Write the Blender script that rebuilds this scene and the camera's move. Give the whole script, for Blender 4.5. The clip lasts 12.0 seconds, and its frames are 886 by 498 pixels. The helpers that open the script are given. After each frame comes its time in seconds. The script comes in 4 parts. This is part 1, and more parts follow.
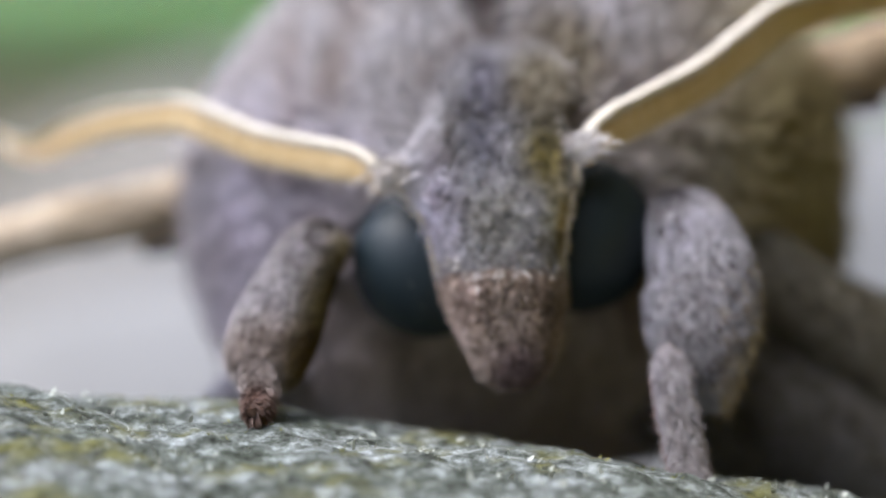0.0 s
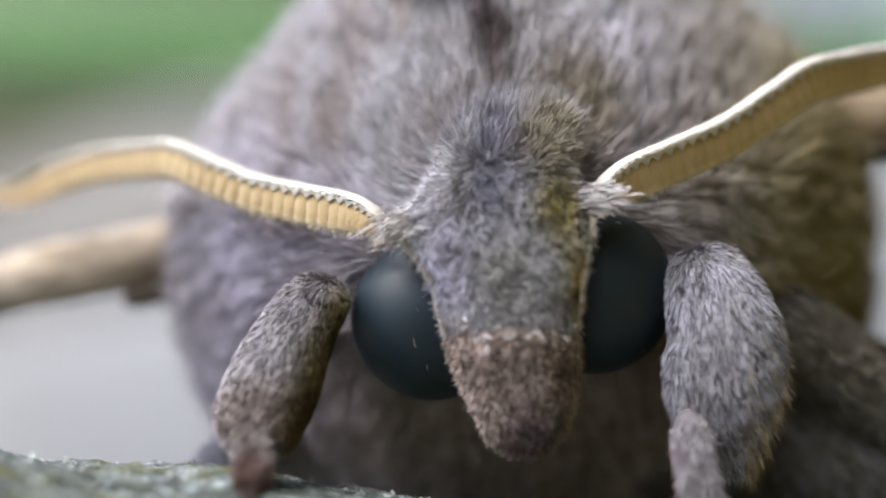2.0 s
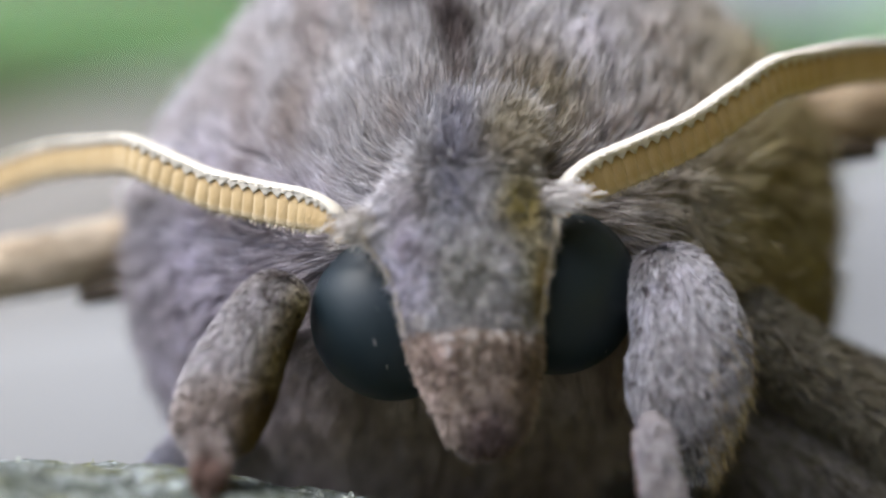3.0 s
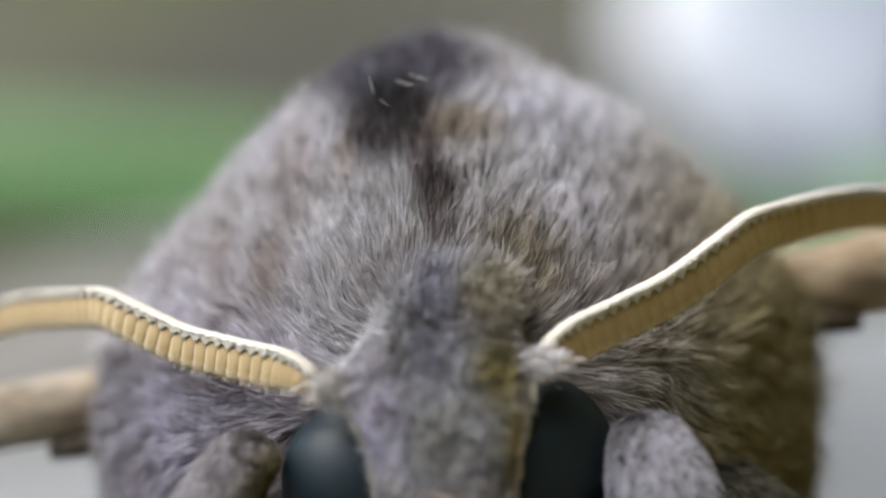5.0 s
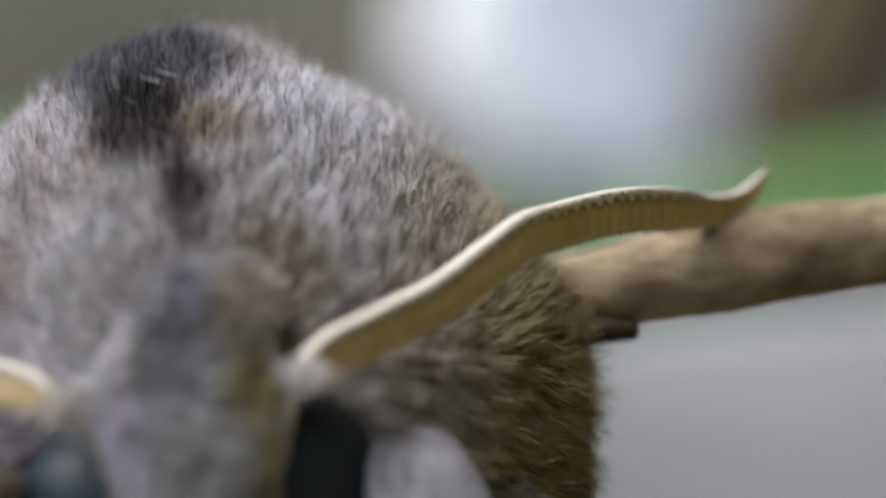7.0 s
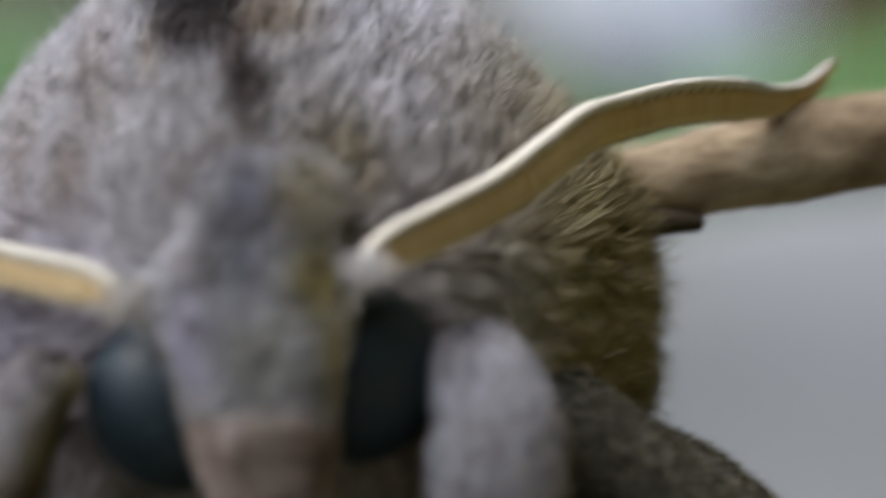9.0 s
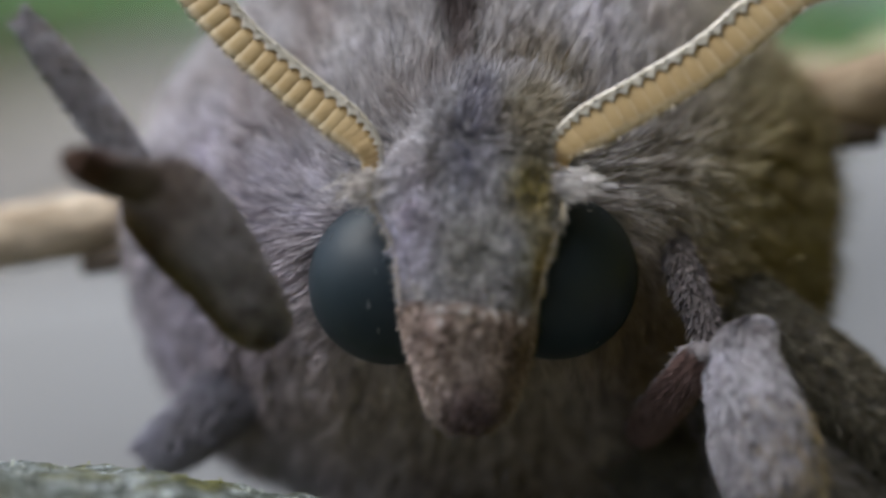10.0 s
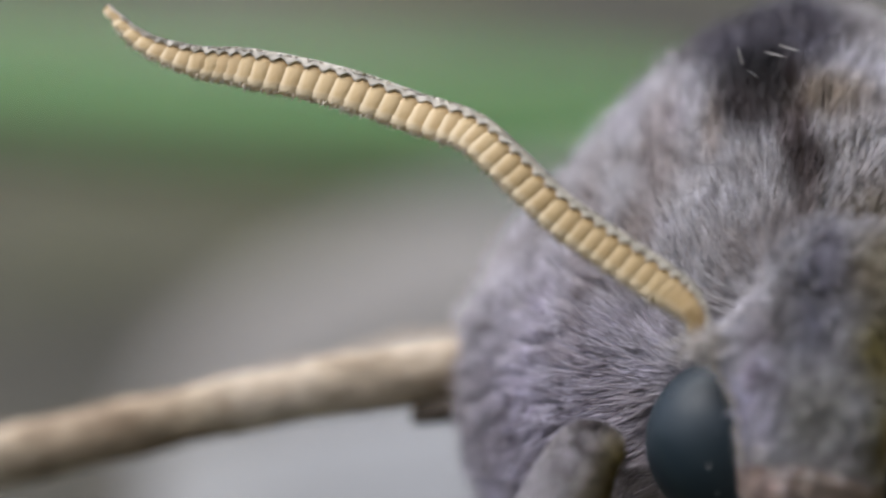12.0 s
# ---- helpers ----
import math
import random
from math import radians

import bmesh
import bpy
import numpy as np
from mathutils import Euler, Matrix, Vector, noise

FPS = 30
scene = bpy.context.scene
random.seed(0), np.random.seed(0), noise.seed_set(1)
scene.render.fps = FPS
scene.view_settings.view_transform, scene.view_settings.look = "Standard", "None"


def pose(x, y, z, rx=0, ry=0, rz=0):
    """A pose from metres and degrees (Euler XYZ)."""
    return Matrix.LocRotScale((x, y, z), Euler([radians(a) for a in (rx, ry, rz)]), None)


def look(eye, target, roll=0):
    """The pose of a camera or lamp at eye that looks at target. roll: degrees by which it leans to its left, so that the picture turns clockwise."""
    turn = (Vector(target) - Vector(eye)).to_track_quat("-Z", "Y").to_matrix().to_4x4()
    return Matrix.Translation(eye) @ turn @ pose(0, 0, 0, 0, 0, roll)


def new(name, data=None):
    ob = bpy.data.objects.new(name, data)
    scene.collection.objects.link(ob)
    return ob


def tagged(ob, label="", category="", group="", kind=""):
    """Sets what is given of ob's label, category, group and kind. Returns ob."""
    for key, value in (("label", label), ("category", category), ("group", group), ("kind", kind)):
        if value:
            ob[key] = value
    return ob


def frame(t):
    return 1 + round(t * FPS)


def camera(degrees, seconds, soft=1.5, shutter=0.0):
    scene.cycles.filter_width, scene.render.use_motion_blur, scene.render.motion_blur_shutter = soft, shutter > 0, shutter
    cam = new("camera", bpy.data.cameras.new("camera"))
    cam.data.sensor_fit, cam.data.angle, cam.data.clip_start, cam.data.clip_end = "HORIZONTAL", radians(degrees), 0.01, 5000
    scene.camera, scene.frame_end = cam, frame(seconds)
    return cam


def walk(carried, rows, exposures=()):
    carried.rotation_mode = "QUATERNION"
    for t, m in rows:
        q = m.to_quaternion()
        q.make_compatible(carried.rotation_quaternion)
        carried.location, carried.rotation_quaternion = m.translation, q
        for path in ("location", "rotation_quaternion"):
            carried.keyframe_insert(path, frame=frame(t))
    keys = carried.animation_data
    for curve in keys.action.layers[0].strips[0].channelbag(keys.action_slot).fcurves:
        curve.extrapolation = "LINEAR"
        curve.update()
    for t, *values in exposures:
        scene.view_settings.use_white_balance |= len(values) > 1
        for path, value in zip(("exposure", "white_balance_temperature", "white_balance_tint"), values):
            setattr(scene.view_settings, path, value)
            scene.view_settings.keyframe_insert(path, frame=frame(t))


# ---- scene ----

# ---- camera ----
MM = 0.001


def aim(x, y, z, pan, tilt, roll):
    """A camera pose from millimetres and degrees: pan to the left, tilt up, roll to the left."""
    return pose(x * MM, y * MM, z * MM, 90 + tilt, 0, pan) @ pose(0, 0, 0, 0, 0, roll)


cam = camera(19.94, 12.0, soft=2.0, shutter=0.5)
cam.data.dof.use_dof = True
cam.data.dof.focus_distance = 45.5 * MM
cam.data.dof.aperture_fstop = 34
PATH = [
    (0.0, aim(0.511, -48.500, -0.608, 2.56, -1.02, -1.85)),
    (0.5, aim(0.358, -48.000, -0.581, 2.12, -0.94, -1.26)),
    (0.8, aim(0.248, -48.000, -0.581, 1.91, -1.04, -1.59)),
    (1.0, aim(0.191, -48.000, -0.567, 2.13, -1.61, -1.82)),
    (1.5, aim(-0.126, -46.400, -0.343, 2.23, -0.43, -1.34)),
    (2.0, aim(-0.266, -45.500, -0.242, 1.86, -0.25, -1.38)),
    (2.5, aim(-0.376, -45.000, -0.208, 1.31, -0.23, -1.14)),
    (2.7, aim(-0.460, -44.900, -0.133, 0.90, -0.60, -1.36)),
    (4.3, aim(-0.248, -44.800, -0.147, 0.54, 1.52, 0.41)),
    (4.5, aim(-0.226, -44.700, -0.108, 0.41, 1.72, 0.21)),
    (5.0, aim(-0.179, -44.300, -0.051, 0.57, 3.15, 0.31)),
    (5.5, aim(-0.201, -44.000, 0.015, 0.35, 3.55, 0.43)),
    (6.0, aim(-0.023, -43.800, 0.085, -1.68, 3.72, 0.31)),
    (6.5, aim(0.199, -43.000, 0.000, -2.93, 3.90, -0.02)),
    (7.0, aim(0.355, -41.400, -0.058, -4.35, 3.51, -0.50)),
    (7.2, aim(0.359, -41.000, -0.090, -4.98, 2.45, 0.03)),
    (8.8, aim(0.556, -41.000, 0.068, -4.20, 1.90, -0.88)),
    (9.0, aim(0.535, -41.300, 0.070, -2.66, 0.93, -0.70)),
    (9.3, aim(0.493, -43.300, 0.852, -0.48, -0.24, 0.76)),
    (9.5, aim(0.398, -43.300, 0.883, -0.57, -0.20, 1.46)),
    (9.7, aim(0.326, -43.940, 0.953, 0.40, -1.10, 1.87)),
    (9.8, aim(0.306, -44.260, 0.997, 1.34, -1.53, 2.01)),
    (10.0, aim(0.233, -44.900, 1.053, 1.56, -1.67, 0.13)),
    (10.1, aim(0.144, -45.020, 1.084, 1.74, -1.98, 0.18)),
    (10.5, aim(0.006, -45.500, 1.218, 3.14, -1.52, 1.85)),
    (11.0, aim(-0.144, -45.500, 1.311, 4.25, -0.77, 1.75)),
    (11.2, aim(-0.137, -46.000, 1.429, 5.41, -0.52, 1.78)),
    (11.5, aim(-0.223, -46.300, 1.575, 6.61, 0.67, 1.74)),
    (12.0, aim(-0.460, -44.000, 1.359, 8.53, 1.35, 1.43)),
]
walk(cam, PATH, [(0, 1.0, 6350, 14), (2.7, 1.0, 6400, 12), (4.5, 0.78, 6500, 9), (6.0, 0.52, 6600, 8), (7.2, 0.46, 6550, 9), (9.0, 0.46, 6400, 9), (9.5, 0.46, 6250, 10), (10.0, 0.4, 6400, 10), (10.5, 0.5, 6400, 9), (12, 0.46, 6350, 13)])

# ---- light: an overcast day, brighter from the upper left ----
SUN_TURN, SUN_UP = -72.0, 60.0
world = bpy.data.worlds.new("sky")
world.use_nodes = True
scene.world = world
wn = world.node_tree.nodes
sky = wn.new("ShaderNodeTexSky")
sky.sky_type, sky.sun_disc = "NISHITA", False
sky.sun_elevation, sky.sun_rotation = radians(SUN_UP), radians(180 - SUN_TURN)
sky.dust_density = 3.0
world.node_tree.links.new(sky.outputs[0], wn["Background"].inputs[0])
wn["Background"].inputs[1].default_value = 0.13
sun = new("sun", bpy.data.lights.new("sun", "SUN"))
sun.data.energy, sun.data.angle, sun.data.color = 2.6, radians(60), (0.96, 0.99, 1.0)
_d = Vector((math.sin(radians(SUN_TURN)) * math.cos(radians(SUN_UP)), -math.cos(radians(SUN_TURN)) * math.cos(radians(SUN_UP)), math.sin(radians(SUN_UP))))
sun.matrix_world = look(_d, (0, 0, 0))


# ---- materials ----
class Nodes:
    """A small builder of node materials."""

    def __init__(self, name):
        self.mat = bpy.data.materials.new(name)
        self.mat.use_nodes = True
        self.tree = self.mat.node_tree
        self.bsdf = self.tree.nodes["Principled BSDF"]
        self.tc = self.add("ShaderNodeTexCoord")

    def add(self, kind, **values):
        node = self.tree.nodes.new(kind)
        for key, value in values.items():
            node.inputs[key].default_value = value
        return node

    def link(self, a, b):
        self.tree.links.new(a, b)

    def noise(self, scale, detail=4.0, rough=0.55, stretch=None):
        n = self.add("ShaderNodeTexNoise", Scale=scale, Detail=detail, Roughness=rough)
        if stretch:
            m = self.add("ShaderNodeMapping", Scale=stretch)
            self.link(self.tc.outputs["Object"], m.inputs["Vector"])
            self.link(m.outputs[0], n.inputs["Vector"])
        else:
            self.link(self.tc.outputs["Object"], n.inputs["Vector"])
        return n.outputs["Fac"]

    def ramp(self, fac, *stops):
        r = self.add("ShaderNodeValToRGB")
        while len(r.color_ramp.elements) < len(stops):
            r.color_ramp.elements.new(0.5)
        for e, (p, c) in zip(r.color_ramp.elements, stops):
            e.position, e.color = p, (*c, 1)
        self.link(fac, r.inputs[0])
        return r.outputs[0]

    def mix(self, fac, a, b, mode="MIX"):
        m = self.tree.nodes.new("ShaderNodeMix")
        m.data_type, m.blend_type = "RGBA", mode
        for socket, value in ((m.inputs[0], fac), (m.inputs[6], a), (m.inputs[7], b)):
            if isinstance(value, (int, float)):
                socket.default_value = value
            elif isinstance(value, tuple):
                socket.default_value = (*value, 1)
            else:
                self.link(value, socket)
        return m.outputs[2]

    def near(self, place, inner, outer, stretch=(1, 1, 1)):
        """1 within inner mm of a place given in mm, 0 past outer mm."""
        m = self.add("ShaderNodeMapping", Scale=stretch)
        self.link(self.tc.outputs["Object"], m.inputs["Vector"])
        d = self.tree.nodes.new("ShaderNodeVectorMath")
        d.operation = "DISTANCE"
        self.link(m.outputs[0], d.inputs[0])
        d.inputs[1].default_value = [p * s * MM for p, s in zip(place, stretch)]
        r = self.add("ShaderNodeMapRange")
        r.interpolation_type = "SMOOTHSTEP"
        self.link(d.outputs["Value"], r.inputs[0])
        for k, v in zip((1, 2, 3, 4), (inner * MM, outer * MM, 1.0, 0.0)):
            r.inputs[k].default_value = v
        return r.outputs[0]

    def bump(self, height, strength, mm):
        b = self.add("ShaderNodeBump", Strength=strength, Distance=mm * MM)
        self.link(height, b.inputs["Height"])
        self.link(b.outputs[0], self.bsdf.inputs["Normal"])

    def done(self, colour, rough=0.6, spec=0.4):
        if isinstance(colour, tuple):
            self.bsdf.inputs["Base Color"].default_value = (*colour, 1)
        else:
            self.link(colour, self.bsdf.inputs["Base Color"])
        self.bsdf.inputs["Roughness"].default_value = rough
        self.bsdf.inputs["Specular IOR Level"].default_value = spec
        return self.mat


def fur_material(name, root, mid, tip, patch=None, rough=0.5, pits=0.0):
    """Hair that is dark at the root and paler at the tip, every strand a little different."""
    n = Nodes(name)
    uv = n.add("ShaderNodeSeparateXYZ")
    n.link(n.tc.outputs["UV"], uv.inputs[0])
    colour = n.ramp(uv.outputs[1], (0.0, root), (0.45, mid), (1.0, tip))
    geo = n.add("ShaderNodeNewGeometry")
    low, high = ((0.22, 0.2, 0.2), (1.27, 1.27, 1.29)) if pits else ((0.78, 0.76, 0.75), (1.16, 1.16, 1.18))
    vary = n.ramp(geo.outputs["Random Per Island"], (0.0, low), (pits, low), (pits + 0.02, (0.82, 0.80, 0.80)), (0.6, (0.97, 0.965, 0.97)), (1.0, high))
    colour = n.mix(1.0, colour, vary, "MULTIPLY")
    blotch = n.ramp(n.noise(480, 4, 0.65), (0.3, (0.74, 0.69, 0.65)), (0.52, (1, 1, 1)), (0.72, (1.22, 1.2, 1.28)))
    colour = n.mix(1.0, colour, n.ramp(n.noise(2600, 2), (0.35, (0.8, 0.785, 0.775)), (0.62, (1.14, 1.14, 1.14))), "MULTIPLY")
    colour = n.mix(1.0, colour, blotch, "MULTIPLY")
    if pits:
        colour = n.mix(1.0, colour, n.ramp(n.noise(4200, 2), (0.33, (0.4, 0.37, 0.36)), (0.42, (1, 1, 1))), "MULTIPLY")
    if patch:
        for place, inner, outer, stretch, tint in patch:
            colour = n.mix(n.near(place, inner, outer, stretch), colour, n.mix(1.0, colour, tint, "MULTIPLY"))
    return n.done(colour, rough, 0.35)


def skin_material(name, a, b, scale=900, bump=0.5, mm=0.1, rough=0.8, patch=()):
    n = Nodes(name)
    f = n.noise(scale, 5)
    colour = n.mix(f, a, b)
    for place, inner, outer, stretch, tint in patch:
        colour = n.mix(n.near(place, inner, outer, stretch), colour, n.mix(1.0, colour, tint, "MULTIPLY"))
    n.bump(n.noise(scale * 6, 4), bump, mm)
    return n.done(colour, rough, 0.2)


DARK = (0.10, 0.08, 0.08)
# Fur spots, plus olive bounce light painted on the right flank (6.78, 4.5, 0).
SPOTS_AND_SHADING = [((-1.77, 3.4, 5.06), 0.4, 1.15, (1.0, 0.35, 0.75), DARK), ((-1.63, 5.2, 6.4), 0.8, 1.85, (0.75, 0.4, 1), (0.16, 0.15, 0.19)),
         ((-0.73, 2.0, 3.60), 0.2, 0.85, (1.3, 0.4, 0.75), (0.2, 0.16, 0.15)), ((-0.48, 3.0, 4.99), 0.2, 1.3, (0.8, 0.4, 1.6), (0.68, 0.59, 0.47)),
         ((-0.73, 1.4, 2.65), 0.1, 0.8, (1.8, 0.3, 0.6), (0.6, 0.55, 0.53)), ((-1.01, 2.6, 4.34), 0.25, 0.8, (1.6, 0.3, 0.6), (0.3, 0.25, 0.24)), ((-1.28, 3.9, 5.40), 0.2, 0.8, (1.1, 0.3, 1.0), (0.35, 0.28, 0.27)), ((1.69, 4.5, 5.27), 0.3, 2.2, (0.8, 0.4, 1), (1.12, 1.14, 1.2)),
         # The patch at (2.9, 2.2, -2.5) paints the shade beside the right hip.
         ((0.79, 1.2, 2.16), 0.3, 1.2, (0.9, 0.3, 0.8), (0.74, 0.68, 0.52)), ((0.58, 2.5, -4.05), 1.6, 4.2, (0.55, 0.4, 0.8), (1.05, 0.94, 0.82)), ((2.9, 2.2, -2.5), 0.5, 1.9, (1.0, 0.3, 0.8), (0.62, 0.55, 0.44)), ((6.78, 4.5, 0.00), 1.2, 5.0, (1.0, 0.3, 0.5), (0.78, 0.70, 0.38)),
         ((-3.89, 2.0, 2.23), 0.1, 0.8, (1.2, 0.3, 0.6), (0.7, 0.63, 0.58)),
         ((-3.54, 3.2, 4.11), 0.2, 1.1, (1.6, 0.3, 0.5), (0.82, 0.76, 0.72)), ((-2.49, 3.0, 4.41), 0.1, 0.7, (2.0, 0.3, 0.6), (0.8, 0.72, 0.65)), ((-4.92, 4.0, 2.46), 0.1, 0.9, (1.6, 0.3, 0.5), (0.84, 0.78, 0.74)), ((-5.2, 4.0, -1.6), 0.8, 3.6, (1.0, 0.3, 0.7), (0.9, 0.86, 0.97))]
M_THORAX = skin_material("thorax_skin", (0.29, 0.275, 0.285), (0.39, 0.375, 0.385), patch=SPOTS_AND_SHADING)
M_THORAX_FUR = fur_material("thorax_fur", (0.30, 0.285, 0.28), (0.49, 0.475, 0.485), (0.71, 0.695, 0.715), patch=SPOTS_AND_SHADING)
M_GUARD = fur_material("guard_hair", (0.29, 0.275, 0.265), (0.49, 0.475, 0.48), (0.71, 0.70, 0.715), patch=SPOTS_AND_SHADING)
M_FLANK = fur_material("flank_hair", (0.22, 0.205, 0.19), (0.35, 0.333, 0.32), (0.46, 0.445, 0.435), patch=SPOTS_AND_SHADING)
M_HEAD = skin_material("head_skin", (0.20, 0.19, 0.20), (0.30, 0.29, 0.30))
HEAD_PATCH = [((-0.72, -0.2, 1.2), 0.25, 0.8, (1.3, 0.25, 0.42), (0.66, 0.65, 0.71)), ((-0.55, -1.0, -0.9), 0.3, 0.9, (1.0, 0.3, 0.8), (0.88, 0.88, 0.8)), ((0.62, -0.9, -0.5), 0.1, 0.6, (1.8, 0.3, 0.45), (1.45, 1.4, 1.25)),
              ((0.35, -0.6, 0.25), 0.15, 0.75, (1, 0.3, 0.7), (0.52, 0.44, 0.14)), ((0.35, 0, 1.6), 0.3, 1.0, (1.0, 0.3, 0.8), (0.72, 0.65, 0.47)), ((-0.95, 0, 0.6), 0.2, 0.9, (1.5, 0.3, 0.6), (0.7, 0.71, 0.78)),
              ((-1.95, -0.7, -0.2), 0.3, 0.85, (1.3, 0.3, 0.5), (1.3, 1.3, 1.34)), ((0.6, -0.8, -1.0), 0.2, 1.0, (1.6, 0.3, 0.7), (0.8, 0.78, 0.6)), ((0.75, -0.9, -1.3), 0.1, 0.45, (1.4, 0.3, 0.4), (1.0, 0.82, 0.42)), ((-1.6, -0.9, -0.8), 0.2, 0.8, (1.2, 0.3, 0.5), (1.08, 1.05, 1.16))]
M_HEAD_FUR = fur_material("head_fur", (0.20, 0.19, 0.19), (0.41, 0.405, 0.42), (0.63, 0.625, 0.655), patch=HEAD_PATCH)
M_PALP = skin_material("palp_skin", (0.15, 0.11, 0.09), (0.28, 0.215, 0.18), 1500)
M_PALP_FUR = fur_material("palp_fur", (0.20, 0.148, 0.118), (0.40, 0.312, 0.258), (0.62, 0.53, 0.465), pits=0.05, patch=[((-0.25, -1.2, -3.9), 0.2, 0.9, (1, 0.5, 0.8), (0.35, 0.3, 0.34)), ((0.3, -1.2, -2.8), 0.2, 0.8, (1.5, 0.4, 0.7), (0.75, 0.7, 0.62)), ((-1.2, -1.2, -2.4), 0.2, 0.8, (1.2, 0.4, 0.8), (1.15, 1.12, 1.15))])
M_TUFT = fur_material("tuft_fur", (0.45, 0.43, 0.41), (0.7, 0.68, 0.66), (0.85, 0.83, 0.8))
M_RIDGE = skin_material("ridge_scales", (0.64, 0.60, 0.52), (0.80, 0.76, 0.69), 1800, 0.2, 0.01)
M_CREAM = fur_material("cream_fringe", (0.4, 0.33, 0.18), (0.6, 0.54, 0.42), (0.75, 0.7, 0.6))
M_LEG = skin_material("leg_skin", (0.22, 0.2, 0.2), (0.34, 0.31, 0.31))
M_LEG_FUR = fur_material("leg_fur", (0.22, 0.21, 0.225), (0.40, 0.39, 0.42), (0.60, 0.595, 0.635), pits=0.12)
# Three olive patches paint the thigh's shadow side; the fourth is brown fur.
M_LEFT_FUR = fur_material("shade_edged_leg_fur", (0.24, 0.22, 0.225), (0.41, 0.39, 0.395), (0.60, 0.58, 0.595), pits=0.13,
                          patch=[((0.62, 0, -0.6), 0.25, 0.8, (1.0, 0.3, 0.5), (0.40, 0.33, 0.12)), ((0.25, -0.1, -1.6), 0.3, 0.85, (1.0, 0.3, 0.5), (0.40, 0.33, 0.12)), ((-0.2, -0.3, -2.4), 0.2, 0.7, (1.0, 0.3, 0.6), (0.45, 0.37, 0.16)), ((-0.9, 0, -2.2), 0.3, 1.1, (0.7, 0.3, 1.0), (0.92, 0.82, 0.74))])
M_SHIN_FUR = fur_material("shin_fur", (0.22, 0.2, 0.2), (0.37, 0.345, 0.355), (0.54, 0.52, 0.53), patch=[((0.15, 0.5, -1.4), 0.45, 0.6, (0.3, 1, 0.1), (0.62, 0.42, 0.36))])
# Brown fur darkened to carry the shade under the body's right side.
M_SHADE_FUR = fur_material("shaded_brown_leg_fur", (0.065, 0.056, 0.036), (0.135, 0.12, 0.08), (0.21, 0.19, 0.135))
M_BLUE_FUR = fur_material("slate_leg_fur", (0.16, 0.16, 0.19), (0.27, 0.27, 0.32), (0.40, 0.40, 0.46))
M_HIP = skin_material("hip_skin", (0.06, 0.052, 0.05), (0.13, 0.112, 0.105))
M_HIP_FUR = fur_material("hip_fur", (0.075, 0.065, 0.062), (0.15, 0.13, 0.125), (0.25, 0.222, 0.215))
M_FRINGE = fur_material("leg_fringe", (0.22, 0.16, 0.08), (0.42, 0.32, 0.17), (0.62, 0.51, 0.33))
M_TIBIA = skin_material("tibia_skin", (0.17, 0.15, 0.155), (0.30, 0.275, 0.285), 1800)
M_FOOT_FUR = fur_material("foot_fur", (0.10, 0.08, 0.07), (0.23, 0.19, 0.175), (0.38, 0.335, 0.315), patch=[((-1.0, -2.0, -3.5), 0.3, 1.1, (1, 1, 1), (0.5, 0.36, 0.3))])
M_FOOT = skin_material("foot_skin", (0.08, 0.05, 0.04), (0.22, 0.13, 0.09), 1800)


def eye_material():
    n = Nodes("compound_eye")
    f = n.noise(350, 3)
    n.bump(n.noise(30000, 2), 0.15, 0.01)
    m = n.done(n.mix(f, (0.006, 0.013, 0.018), (0.013, 0.027, 0.036)), 0.55, 0.4)
    n.bsdf.inputs["Coat Weight"].default_value = 0.12
    n.bsdf.inputs["Coat Roughness"].default_value = 0.3
    return m


def antenna_material(name, a, b, dark, rim=None):
    n = Nodes(name)
    info = n.add("ShaderNodeObjectInfo")
    c = n.mix(n.noise(2500 if rim is None else 3.0, 4), a, b)
    c = n.mix(n.ramp(info.outputs["Random"], (0, (0, 0, 0)), (1, (0.35, 0.35, 0.35))), c, dark)
    if rim:
        # each segment is darker on its inner edge and paler along the outer one
        x = n.add("ShaderNodeSeparateXYZ")
        n.link(n.tc.outputs["Generated"], x.inputs[0])
        c = n.mix(n.ramp(x.outputs[0], (0.08, (0.5, 0.5, 0.5)), (0.35, (0, 0, 0))), c, dark)
        c = n.mix(n.ramp(x.outputs[0], (0.62, (0, 0, 0)), (0.9, (0.8, 0.8, 0.8))), c, rim)
        c = n.mix(n.ramp(x.outputs[2], (0.1, (0.7, 0.7, 0.7)), (0.3, (0, 0, 0))), c, rim)
        c = n.mix(n.ramp(x.outputs[2], (0.76, (0, 0, 0)), (0.94, (0.6, 0.6, 0.6))), c, dark)
        n.bump(n.noise(14, 3), 0.5, 0.03)
    else:
        n.bump(n.noise(9000, 3), 0.5, 0.03)
    return n.done(c, 0.6, 0.3)


def wing_material():
    n = Nodes("wing_scales")
    big = n.ramp(n.noise(260, 5, 0.6), (0.35, (0.30, 0.225, 0.15)), (0.5, (0.48, 0.385, 0.275)), (0.7, (0.60, 0.515, 0.41)))
    fine = n.ramp(n.noise(2200, 5, 0.7, (0.5, 1, 1)), (0.35, (0.55, 0.5, 0.45)), (0.6, (1.1, 1.08, 1.05)))
    n.bump(n.noise(2600, 5, 0.7, (0.4, 1, 1)), 0.7, 0.12)
    return n.done(n.mix(1.0, big, fine, "MULTIPLY"), 0.7, 0.25)


